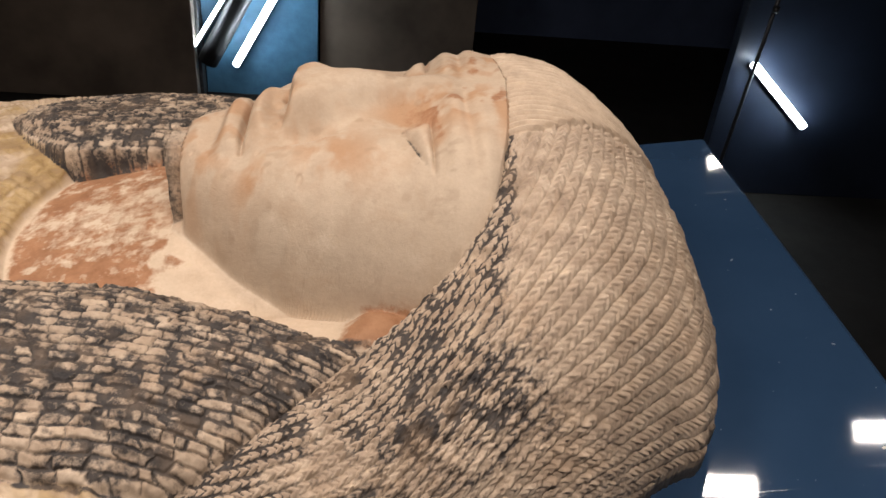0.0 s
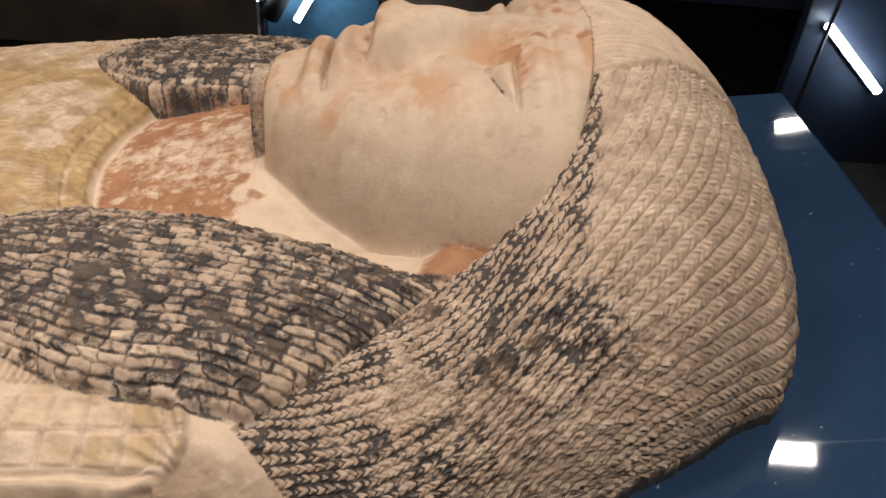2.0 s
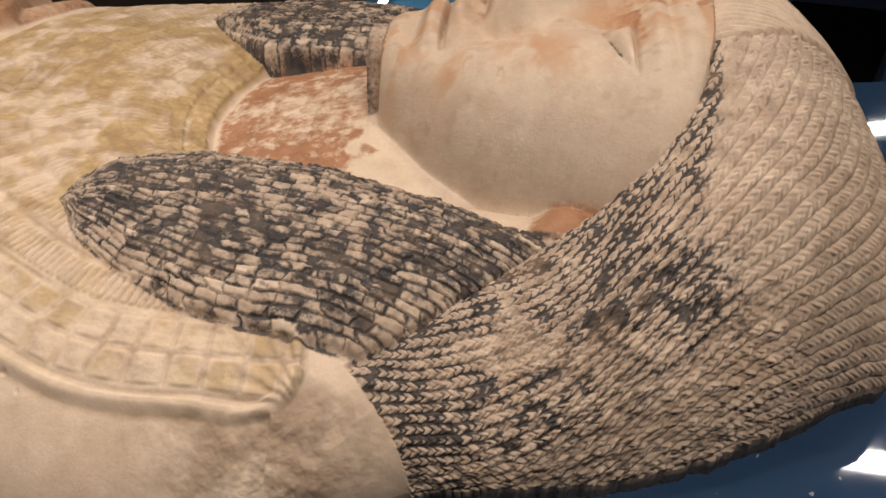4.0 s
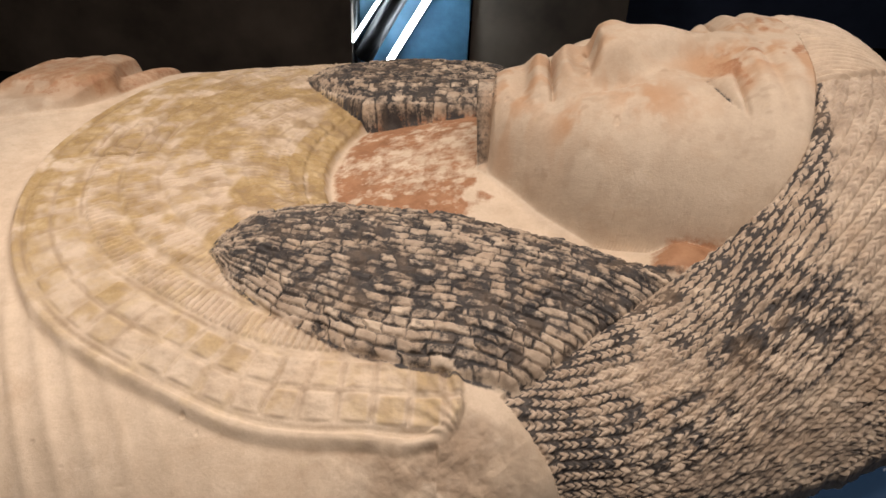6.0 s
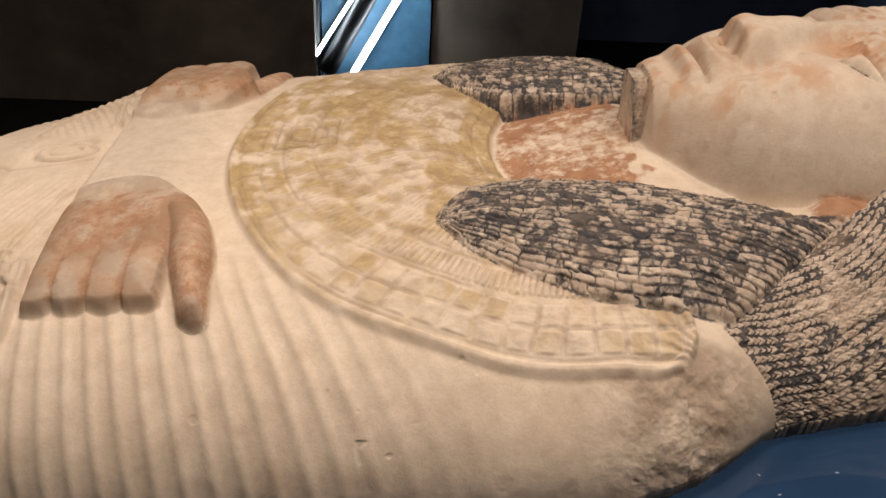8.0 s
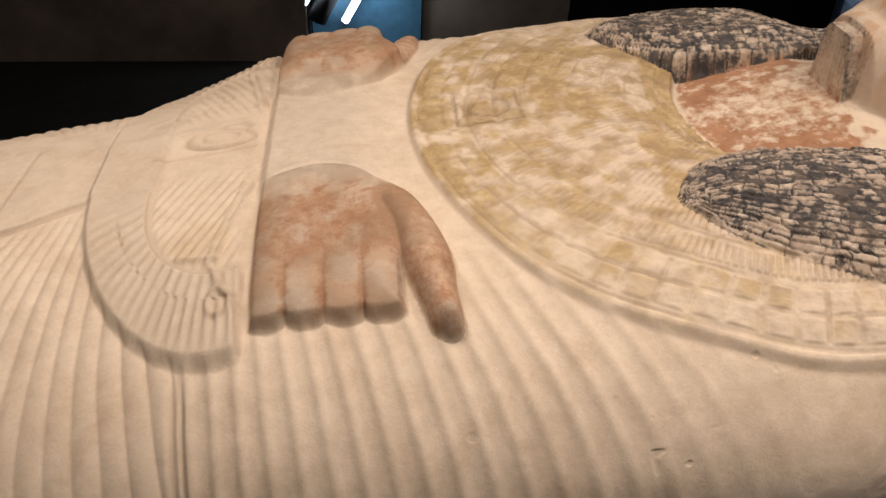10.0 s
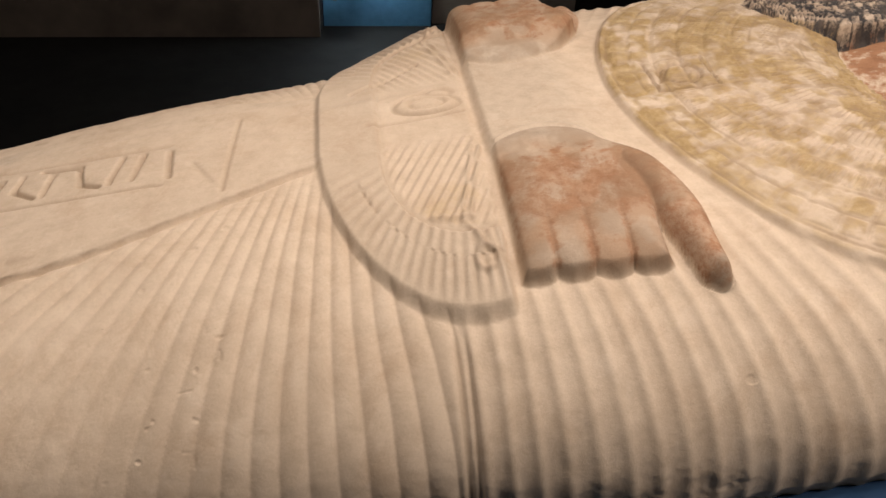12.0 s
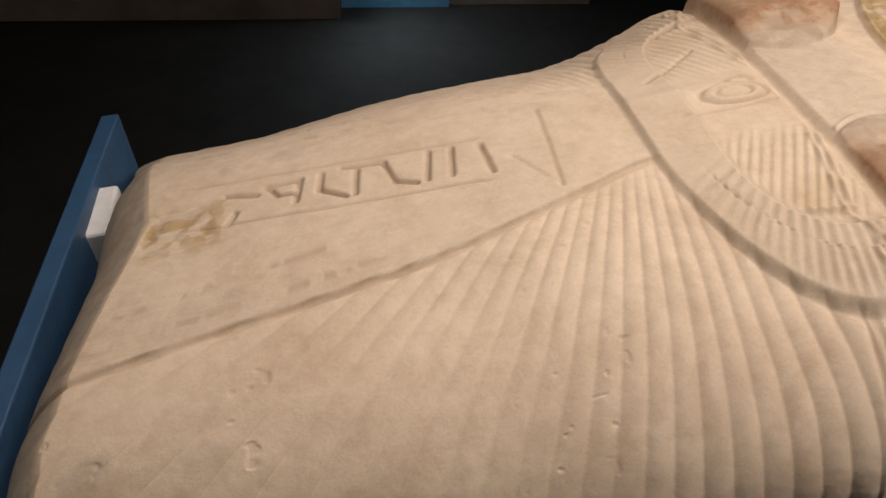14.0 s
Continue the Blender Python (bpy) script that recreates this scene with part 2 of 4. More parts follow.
def sculpt():
    # stations along the axis, closer together at both ends
    xs = np.concatenate([np.linspace(-1.645, -1.545, 90, endpoint=False), np.linspace(-1.545, -0.95, 380, endpoint=False),
                         np.linspace(-0.95, -0.45, 310, endpoint=False), np.linspace(-0.45, 0.22, 660, endpoint=False), 0.22 + 0.076 * np.sin(np.linspace(0, np.pi / 2, 90))])
    v = np.concatenate([np.linspace(-1, -0.0, 500, endpoint=False), np.linspace(0.0, 1, 230)])
    ang = v * np.pi / 2
    X = np.repeat(xs[:, None], len(v), 1)
    width = curve(X, [-1.67, -1.4, -1.2, -0.92, -0.77, -0.5, -0.38, -0.3, -0.214, -0.186, -0.145, -0.066, 0.019, 0.077, 0.149, 0.217],
                  [0.370, 0.385, 0.392, 0.405, 0.425, 0.428, 0.435, 0.43, 0.406, 0.388, 0.358, 0.35, 0.342, 0.322, 0.288, 0.240], 0.010)
    end = np.sqrt(np.clip(1 - ((X - 0.14) / 0.156) ** 2, 0, 1)) ** 0.9
    width = np.where(X > 0.14, np.minimum(width, 0.2945 * end), width)
    p = 3.2 - step(-0.06, 0.09, X) * 0.9 - 0.8 * step(-0.80, -1.0, X) + 2.0 * step(-1.20, -1.50, X)
    side = np.sin(ang)
    Y = width * side
    U = np.clip(np.abs(side), 0, 1)
    A = np.abs(Y)
    arch = np.sqrt(np.clip(1 - U ** p, 0, 1))
    B = bed(X)

    # body
    crown = curve(X, [-1.66, -1.6, -1.53, -1.42, -1.32, -1.2, -1.12, -1.02, -0.84, -0.7, -0.45, -0.3, -0.1],
                  [0.062, 0.074, 0.084, 0.099, 0.114, 0.132, 0.14, 0.149, 0.160, 0.166, 0.170, 0.165, 0.15])
    body = B + (crown - B) * arch
    chest = body
    body = body - 0.030 * bell(X, -0.345, 0.065) * np.exp(-((A / 0.12) ** 4))

    # wig
    top = curve(X, [-0.2, -0.13, -0.08, -0.04, 0.0, 0.03, 0.057, 0.08, 0.1, 0.142, 0.172, 0.212, 0.253, 0.289, 0.304],
                [0.158, 0.158, 0.160, 0.170, 0.204, 0.240, 0.266, 0.278, 0.283, 0.276, 0.257, 0.222, 0.165, 0.085, 0.05], 0.010)
    wig = B + (top - B) * arch
    hairline = curve(X, [-0.2, -0.187, -0.143, -0.095, -0.042, 0.0, 0.03, 0.057, 0.07, 0.085, 0.0905, 0.094],
                     [0.345, 0.319, 0.285, 0.247, 0.207, 0.196, 0.188, 0.168, 0.145, 0.09, 0.04, -0.05], 0.004)
    front = X - (-0.192 + 1.25 * np.clip(A - 0.312, 0, 1))
    front = front + 0.006 * (value_noise(X, Y, 60, 5) - 0.5)
    wig_edge = np.minimum(A - hairline, front)
    on_wig = step(-0.001, 0.004, wig_edge)
    rounded = -0.007 * np.exp(-np.clip(wig_edge, 0, 1) / 0.008)

    # neck and face
    gap = X + 0.378 - np.minimum(2.3 * A * A, 0.050)
    neck = 0.118 + 0.17 * np.clip(X + 0.38, 0, 0.17) + 0.022 * np.sqrt(np.clip(1 - (A / 0.14) ** 2, 0, 1))
    neck = neck - 0.018 * step(0.05, 0.14, A) * step(-0.27, -0.15, X)
    on_neck = step(-0.004, 0.004, gap) * step(0.02, 0.0, X + 0.02)
    body = np.where(X > -0.39, body * (1 - on_neck * step(0.19, 0.13, A)) + np.maximum(neck, body - 0.03) * on_neck * step(0.19, 0.13, A), body)

    half = curve(X, [-0.215, -0.205, -0.19, -0.15, -0.1, -0.055, 0.0, 0.04, 0.07, 0.095],
                 [0.045, 0.056, 0.072, 0.108, 0.141, 0.154, 0.166, 0.180, 0.172, 0.13], 0.006)
    spine = curve(X, [-0.21, -0.2, -0.17, -0.14, -0.1, -0.05, 0.0, 0.03, 0.06, 0.1],
                  [0.232, 0.237, 0.246, 0.255, 0.266, 0.268, 0.271, 0.280, 0.284, 0.284], 0.010)
    foot = 0.105 + 0.05 * step(0.0, 0.07, X)
    face = foot + (spine - foot) * np.clip(1 - (A / half) ** 4.0, 0, 1) ** 0.42
    face = face - 0.16 * step(-0.196, -0.214, X)
    nose_w = 0.019 + 0.022 * step(-0.02, -0.085, X)
    nose = (0.013 + 0.015 * step(0.016, -0.046, X)) * step(0.060, 0.010, X) * step(-0.106, -0.094, X)
    face = face + nose * np.exp(-((A / nose_w) ** 2.6))
    face = face + 0.009 * bell(X, -0.080, 0.018) * bell(A, 0.033, 0.014)
    face = face - 0.015 * bell(X, -0.084, 0.022) * bell(A, 0.055, 0.012) - 0.006 * bell(np.hypot(X - 0.002, A - 0.046), 0, 0.018)
    face = face - 0.0035 * np.exp(-((stroke_off(X, A, (-0.098, 0.058), (-0.140, 0.074)) / 0.010) ** 2))
    face = face - 0.012 * bell(X, -0.101, 0.006) * bell(A, 0.016, 0.008)
    lips = np.clip(1 - (A / 0.052) ** 2, 0, 1)
    face = face + lips ** 0.6 * (0.011 * bell(X, -0.129 + 0.15 * A * A / 0.05, 0.0085) + 0.010 * bell(X, -0.155, 0.009))
    face = face - 0.011 * bell(X, -0.1405, 0.0028) * np.clip(1 - (A / 0.058) ** 2, 0, 1) ** 0.5
    face = face - 0.006 * bell(X, -0.168, 0.008) * bell(A, 0, 0.045) - 0.007 * bell(X, -0.139, 0.012) * bell(A, 0.058, 0.010)
    face = face + 0.005 * bell(X, -0.188, 0.012) * bell(A, 0, 0.04)
    face = face - 0.003 * bell(A, 0, 0.006) * bell(X, -0.112, 0.009)
    # eyes: socket, lid and brow
    ey = A - 0.086
    low_x, up_x = 0.0190 - 0.40 * np.clip(0.112 - A, -0.02, 0.07), 0.0225 + 0.02 * ey
    span = step(0.048, 0.080, A) * step(0.118, 0.104, A)
    w = np.clip((X - low_x) / np.maximum(up_x - low_x, 0.004), 0, 1)
    face = face - 0.0065 * np.exp(-(((X - 0.012) / 0.034) ** 2 + (ey / 0.042) ** 2))
    face = face + 0.0065 * span * np.clip(4 * w * (1 - w), 0, 1) * np.clip((up_x - low_x) / 0.018, 0, 1)
    lower_lid = np.exp(-(((X - low_x + 0.001) / 0.0017) ** 2)) * span
    upper_lid = np.exp(-(((X - up_x - 0.001) / 0.0022) ** 2)) * step(0.046, 0.060, A) * step(0.128, 0.112, A)
    face = face - 0.0010 * lower_lid - 0.0034 * upper_lid
    bridge = step(0.016, 0.034, A) * step(0.150, 0.118, A)
    face = face + bridge * (0.0040 * bell(X, 0.041, 0.008) - 0.0024 * bell(X, 0.055 + 0.04 * ey, 0.0045) + 0.0020 * bell(X, 0.066, 0.008))
    face = face + 0.004 * bell(X, -0.05, 0.03) * bell(A, 0.09, 0.035)
    in_face = step(1.0, 0.985, A / half) * step(-0.216, -0.213, X) * (1 - on_wig)

    # beard strap under the chin
    strap = 0.237 - 170.0 * np.clip(A - 0.018, 0, 1) ** 2
    on_strap = step(-0.2165, -0.2145, X) * step(-0.194, -0.196, X) * step(0.043, 0.037, A)

    rise = face - body
    jaw = step(1.14, 0.99, A / half) * step(-0.216, -0.213, X)
    Z = body * (1 - jaw) + jaw * (body + 0.5 * (rise + np.sqrt(rise * rise + 0.020 ** 2)))
    Z = np.where(on_strap > 0.02, np.maximum(Z, strap * on_strap + Z * (1 - on_strap)), Z)
    Z = Z * (1 - on_wig) + np.maximum(wig + rounded, body * 0) * on_wig

    # ear lobe below the hair
    lobe = np.exp(-(((X + 0.022 + 0.35 * (A - 0.175)) / 0.034) ** 4 + ((A - 0.178) / 0.024) ** 4)) * (1 - on_wig) * step(0.97, 1.0, A / half)
    Z = np.maximum(Z, Z * (1 - lobe) + lobe * (0.150 + 0.008 * bell(X, -0.03, 0.02)))

    # hair lappets on the chest
    inner = curve(X, [-0.445, -0.435, -0.411, -0.343, -0.233, -0.13, -0.06, -0.03], [0.195, 0.168, 0.140, 0.122, 0.130, 0.157, 0.188, 0.2], 0.005)
    outer = curve(X, [-0.445, -0.417, -0.362, -0.309, -0.263, -0.198, -0.16], [0.197, 0.241, 0.277, 0.301, 0.310, 0.312, 0.314], 0.006)
    inner = inner - 0.028 * (Y > 0) * step(-0.43, -0.35, X)
    lap_edge = np.minimum(np.minimum(A - inner, outer - A), (X + 0.443) * 0.9)
    lap_edge = lap_edge + 0.003 * (value_noise(X, Y, 90, 11) - 0.5)
    on_lap = step(0.0, 0.004, lap_edge) * (1 - on_wig) * step(-0.02, -0.045, X)
    lap_paint = step(-0.004, -0.001, lap_edge) * (1 - on_wig) * step(-0.02, -0.045, X)
    across = np.clip((A - inner) / np.maximum(outer - inner, 0.02), 0, 1)
    lift = 0.006 + 0.019 * np.sqrt(np.clip(np.minimum(lap_edge, -wig_edge * 0.7) / 0.050, 0, 1))
    Z = Z * (1 - on_lap) + on_lap * (chest - 0.004 + lift)

    # collar on the chest
    ring = np.hypot(X + 0.28, Y)
    trim = (Y < 0) * (0.027 * step(-0.62, -0.42, X) + 0.012 * step(-0.40, -0.27, X))
    collar_edge = np.where(X > -0.262, 0.044 * (1 - np.hypot((X + 0.262) / 0.052, (A - 0.3645 + trim) / 0.044)), 0.409 - trim - ring)
    on_collar = step(-0.001, 0.005, collar_edge) * (1 - on_lap) * (1 - on_wig) * (1 - np.where(X > -0.39, on_neck * step(0.135, 0.12, A), 0)) * (1 - step(-0.345, -0.325, X) * step(0.16, 0.15, A))
    Z = Z + on_collar * (0.0044 + 0.0016 * step(0.010, 0.007, collar_edge))

    # forearms, fists and thumbs
    reach = -0.706 + 0.022 * bell(A, 0.165, 0.045)
    tips = 0.290 - A + 0.06 * (X + 0.775) - 0.007 * (1 - np.abs(np.sin(np.pi * (X + 0.847) / 0.0345)) ** 0.5)
    fist_in = np.minimum(np.minimum(X + 0.847, reach - X), np.minimum(A - 0.075 - 8.0 * (X + 0.79) ** 2, tips * 1.0))
    on_fist = step(0, 0.008, fist_in)
    swell = np.sqrt(np.clip(1 - (1 - np.clip(fist_in / 0.034, 0, 1)) ** 2, 0, 1))
    profile = 0.005 + 0.014 * step(0.08, 0.16, A) + 0.001 * step(0.21, 0.28, A)
    fingers = (X + 0.847) / 0.0345
    knuckle = np.abs(np.sin(np.pi * fingers)) ** 0.5 * step(0.195, 0.250, A) * step(-0.702, -0.712, X)
    Z = Z + on_fist * (profile * np.where(Y < 0, 1.0, 1.8) * (0.25 + 0.75 * swell) + np.where(Y < 0, 0.0032, 0.0020) * (knuckle - 0.6 * step(0.195, 0.250, A)))
    thumb_axis = curve(-A, [-0.34, -0.305, -0.27, -0.23, -0.19, -0.15], [-0.668, -0.673, -0.680, -0.687, -0.698, -0.715], 0.012)
    thumb_r = 0.0250 - 0.0100 * step(0.22, 0.31, A)
    off = np.hypot(X - thumb_axis, np.clip(A - 0.300, 0, 1) + np.clip(0.175 - A, 0, 1) * 0.6)
    on_thumb = np.clip(1 - (off / thumb_r) ** 2, 0, 1) ** 0.5
    thumb_top = body - 0.006 + np.where(Y < 0, 0.031, 0.018) * on_thumb
    Z = np.where(on_thumb > 0, np.maximum(Z, thumb_top), Z)
    nail = np.exp(-(((X + 0.671) / 0.010) ** 4 + ((A - 0.306) / 0.010) ** 4))
    cuff = step(-0.850, -0.838, X) * step(-0.70, -0.76, X) * step(0.125, 0.095, A)
    Z = Z + 0.009 * cuff + 0.0022 * bell(fist_in, -0.003, 0.0035) * step(0.15, 0.09, A) * (X > -0.84)

    # sash with fan pleats
    dy = np.clip(A - 0.05, 0, 1)
    loop = np.hypot((X + 0.872) / 0.158, dy / 0.258)
    inner_loop = 0.53 + 0.10 * step(0.05, 0.20, A)
    on_sash = step(1.0, 0.95, loop) * step(-0.850, -0.858, X)
    Z = Z + on_sash * (0.003 + 0.0045 * step(0.0, 0.04, loop - inner_loop) + 0.003 * step(0.10, 0.22, A))
    fan = np.arctan2(dy / 0.258, -(X + 0.872) / 0.158 + 1e-6)
    # apron strip with its inscription
    border = curve(X, [-1.60, -1.518, -1.428, -1.264, -1.125, -1.037], [0.212, 0.198, 0.182, 0.152, 0.110, 0.076], 0.02)
    strip_edge = border - A
    on_strip = step(-0.002, 0.003, strip_edge) * step(-1.005, -1.03, X)
    Z = Z + 0.0032 * on_strip
    # the far side dips a little
    Z = Z - (0.14 * step(-0.86, -1.05, X) + 0.15 * step(-1.2, -1.5, X) + 0.10 * step(-0.22, -0.12, X)) * step(0.0, 0.30, Y) * np.clip(Y, 0, 1) * (Z - B) / 0.15
    # foot end
    heel = -1.556 - 0.12 * A
    Z = B + (Z - B) * np.clip(1 - np.clip(heel - X, 0, 1) / (heel + 1.647 + 1e-6), 0, 1) ** 0.26

    # surface directions
    P = np.stack([X - 0.14 * np.clip(-Y, 0, 0.26) * step(-1.35, -1.60, X), Y, Z], -1)
    du, dv = np.gradient(P, axis=0), np.gradient(P, axis=1)
    N = np.cross(du, dv)
    N = N / (np.linalg.norm(N, axis=-1, keepdims=True) + 1e-12)
    mid = 500
    hull = np.stack([X, Y, np.where(X > -0.23, wig, body)], -1)
    arc = np.concatenate([np.zeros((len(xs), 1)), np.cumsum(np.linalg.norm(np.diff(hull, axis=1), axis=-1), 1)], 1)
    arc = np.abs(arc - arc[:, mid:mid + 1])

    # fine relief
    relief = np.zeros_like(X)
    grain = value_noise(X, arc * np.sign(Y), 22, 21, 4) - 0.5
    # braids
    radius = np.hypot(X + 0.17, arc) + 0.009 * (value_noise(X, arc, 11, 31, 3) - 0.5) + (0.0008 + 0.0014 * step(0.85, 0.65, np.arctan2(X + 0.17, arc))) * (value_noise(X, arc, 90, 30, 2) - 0.5)
    sweep = np.arctan2(X + 0.17, arc)

    def plait(pitch, length, uneven):
        """Rows of V-shaped links: relief, row and link."""
        rows = radius / pitch
        row_i, row_f = np.floor(rows), rows - np.floor(rows)
        k = sweep * (row_i + 0.5) * pitch / length + 0.75 * np.abs(row_f - 0.5) * 2 + lattice(row_i, row_i * 0, 3) + 0.7 * value_noise(X, arc, 55, 32)
        k_i, k_f = np.floor(k), k - np.floor(k)
        body_of = np.sin(np.pi * row_f) ** 0.5 * (0.3 + 0.7 * np.sin(np.pi * np.clip(k_f, 0, 1)) ** 0.6)
        return body_of * (1 - uneven / 2 + uneven * lattice(k_i, row_i, 33)), row_i, lattice(k_i, row_i, 34)

    coarse, lane, link_a = plait(0.0102, 0.0074, 0.7)
    small, _, link_b = plait(0.0080, 0.0062, 0.8)
    lower = step(0.80, 0.62, sweep + 0.25 * (value_noise(X, arc, 14, 35) - 0.5))
    lower = np.clip(lower + step(0.085, 0.055, wig_edge + 0.03 * (value_noise(X, arc, 25, 40) - 0.5)), 0, 1)
    braid = coarse * (1 - lower) + small * lower
    link = np.where(lower > 0.5, link_b, link_a)
    crest = step(0.092, 0.086, A + 0.62 * np.clip(X - 0.10, 0, 1))
    wave = np.sin(Y / 0.0012 + 9 * value_noise(X * 0.5, Y, 14, 41) + 5 * np.sin(X * 40))
    worn = 0.72 + 0.45 * step(0.30, 0.6, value_noise(X, arc, 16, 43, 3))
    relief += on_wig * (0.0046 * (value_noise(X, arc, 170, 44, 2) - 0.5) * (0.5 + 0.5 * lower) * (1 - crest) + (1 - crest) * (0.0026 - 0.0004 * lower) * (braid - 0.55) * worn + crest * (0.0017 * wave + 0.0032))
    # block pattern of the lappets
    row = across * 22.0 + 0.8 * (value_noise(X, Y, 22, 51, 3) - 0.5) + 0.25 * (value_noise(X, Y, 120, 50, 2) - 0.5)
    r_i, r_f = np.floor(row), row - np.floor(row)
    col = X / (0.0145 + 0.009 * lattice(r_i, r_i * 0 + np.sign(Y), 52)) + lattice(r_i, r_i * 0, 53) * 5 + 1.1 * (value_noise(X, Y, 90, 56, 2) - 0.5)
    c_i, c_f = np.floor(col), col - np.floor(col)
    joint = np.minimum(step(0.0, 0.22, r_f) * step(1.0, 0.80, r_f), step(0.0, 0.13, c_f) * step(1.0, 0.90, c_f))
    chip = lattice(c_i, r_i + 50 * np.sign(Y), 54)
    relief += on_lap * (0.0029 * (joint - 0.5) * (0.35 + 0.8 * chip) + 0.0010 * (chip - 0.5) + 0.0030 * (value_noise(X, Y, 170, 55, 2) - 0.5))
    # collar rows
    theta = np.arctan2(Y, -(X + 0.28))
    rows_at = ring + trim
    beads = 0
    for r0, r1, count, depth in ((0.372, 0.394, 40, 0.0030), (0.347, 0.370, 40, 0.0030), (0.316, 0.341, 150, 0.0036), (0.282, 0.310, 130, 0.0026), (0.252, 0.276, 120, 0.0016), (0.225, 0.250, 100, 0.0022), (0.190, 0.212, 80, 0.0015), (0.165, 0.185, 70, 0.0018)):
        band = step(r0, r0 + 0.003, rows_at) * step(r1, r1 - 0.003, rows_at)
        f = theta / np.pi * count + 0.3 * (value_noise(X, Y, 25, 61) - 0.5)
        beads = beads + band * depth * (np.abs(np.sin(np.pi * f)) ** 0.5 - 0.4)
    for r0 in (0.397, 0.344, 0.312, 0.278, 0.244, 0.208, 0.176, 0.146):
        beads = beads - 0.0011 * bell(rows_at, r0, 0.0020) * step(0.3, 0.55, value_noise(X, Y, 12, 62))
    relief += on_collar * (beads + (0.0042 - 0.0020 * step(0.33, 0.36, ring)) * (value_noise(X, Y, 42, 63, 4) - 0.5) + (0.0030 - 0.0016 * step(0.33, 0.36, ring)) * (value_noise(X * 0.6, Y, 120, 64, 3) - 0.5))
    # picture in a square panel on the collar
    px, py = X + 0.600, Y - 0.014
    panel = bell(np.maximum(np.abs(px), np.abs(py)), 0.036, 0.0018) + bell(np.hypot(px * 0.9, py), 0.021, 0.003) + 0.8 * stroke(px, py, (-0.03, -0.02), (-0.005, 0.025), 0.002)
    relief -= on_collar * 0.0038 * np.clip(panel, 0, 1)
    fishtail = on_collar * step(-0.262, -0.255, X) * step(0.30, 0.31, A)
    relief += fishtail * 0.0009 * np.sin(np.arctan2(A - 0.354, X + 0.205) * 22)
    # ribs round the neck opening
    ribs = (step(-0.040, -0.036, gap) * step(-0.022, -0.025, gap) + step(-0.020, -0.017, gap) * step(-0.001, -0.005, gap)) * step(0.125, 0.110, A) * (1 - on_lap) * step(-0.285, -0.32, X)
    relief += ribs * (0.0016 + 0.0011 * np.sin(np.arctan2(Y, 0.10 - gap) * 62))
    # strap ribs
    relief += on_strap * 0.0009 * np.sin(Y / 0.0036 * np.pi)
    # pleated dress
    bare = (1 - on_wig) * (1 - on_lap) * (1 - on_collar) * (1 - np.clip(on_fist + 3 * on_thumb + cuff, 0, 1)) * (1 - on_sash) * (1 - on_strip)
    fan_l = np.arctan2(X + 1.00, A + 0.11)
    fan_r = np.arctan2(X + 0.93, A + 0.42)
    left = step(-0.908, -0.912, X)
    wobble = value_noise(X, Y, 7, 71) - 0.5
    f = np.where(X < -0.91, fan_l / 0.0520, fan_r / 0.0285) + 0.35 * wobble
    flute = np.where(X < -0.91, np.abs(np.sin(np.pi * f)) ** 0.8 - 0.55, 0.25 - 0.38 * np.cos(2 * np.pi * f) + 0.07 * np.cos(4 * np.pi * f))
    depth = np.where(X < -0.91, step(0.06, 0.16, A), step(0.16, 0.30, A) * step(-0.34, -0.62, X))
    relief += bare * depth * np.where(X < -0.91, 0.0029, 0.0032) * flute * (0.65 + 0.7 * value_noise(X, Y, 10, 72)) * step(-0.20, -0.30, X)
    relief -= bare * 0.004 * (bell(X, -0.912, 0.0030) + 0.6 * bell(X, -0.902, 0.0025)) * step(0.30, 0.33, A)
    # fan pleats and knots of the sash
    rays = np.sin(fan * np.where(loop > 0.77, 84, 66) + 1.5 * value_noise(X, Y, 20, 73))
    relief += on_sash * step(0.02, 0.05, loop - inner_loop) * 0.0013 * rays * (0.4 + 1.2 * value_noise(X, Y, 26, 39)) * step(0.97, 0.88, loop) * step(0.03, 0.10, dy)
    patchy = value_noise(X, Y, 12, 74, 2)
    relief -= on_sash * 0.0014 * (bell(loop, 0.775, 0.012) * step(0.45, 0.6, patchy) + 1.6 * bell(loop, inner_loop + 0.02, 0.012)) * step(0.0, 0.06, dy)
    inside = on_sash * step(0.01, -0.03, loop - inner_loop)
    relief += inside * 0.0012 * np.sin((X + 0.5 * A) / 0.0019) * step(0.05, 0.09, A)
    cord = stroke(X, A, (-0.854, 0.085), (-0.878, 0.198), 0.0022) + stroke(X, A, (-0.862, 0.085), (-0.887, 0.198), 0.0022)
    knot = bell(np.hypot(X + 0.872, (A - 0.252) * 0.8), 0.010, 0.0030) + stroke(X, A, (-0.915, 0.192), (-0.878, 0.200), 0.004) + stroke(X, A, (-0.885, 0.205), (-0.868, 0.245), 0.003)
    relief += (1 - on_fist) * step(-0.848, -0.853, X) * (0.0026 * cord + 0.0024 * knot)
    knob = bell(np.hypot((X + 0.905) * 0.62, Y - 0.030), 0, 0.024) * (0.75 + 0.5 * value_noise(X, Y, 40, 80, 3)) + 0.8 * stroke(X, Y, (-1.01, 0.02), (-0.93, 0.03), 0.012)
    relief += on_sash * 0.0050 * np.clip(knob, 0, 1)
    bow = np.hypot((X + 0.900) / 0.036, (Y - 0.012) / 0.017)
    relief += on_sash * (0.0030 * step(1.05, 0.75, bow) - 0.0022 * bell(bow, 0.55, 0.12))
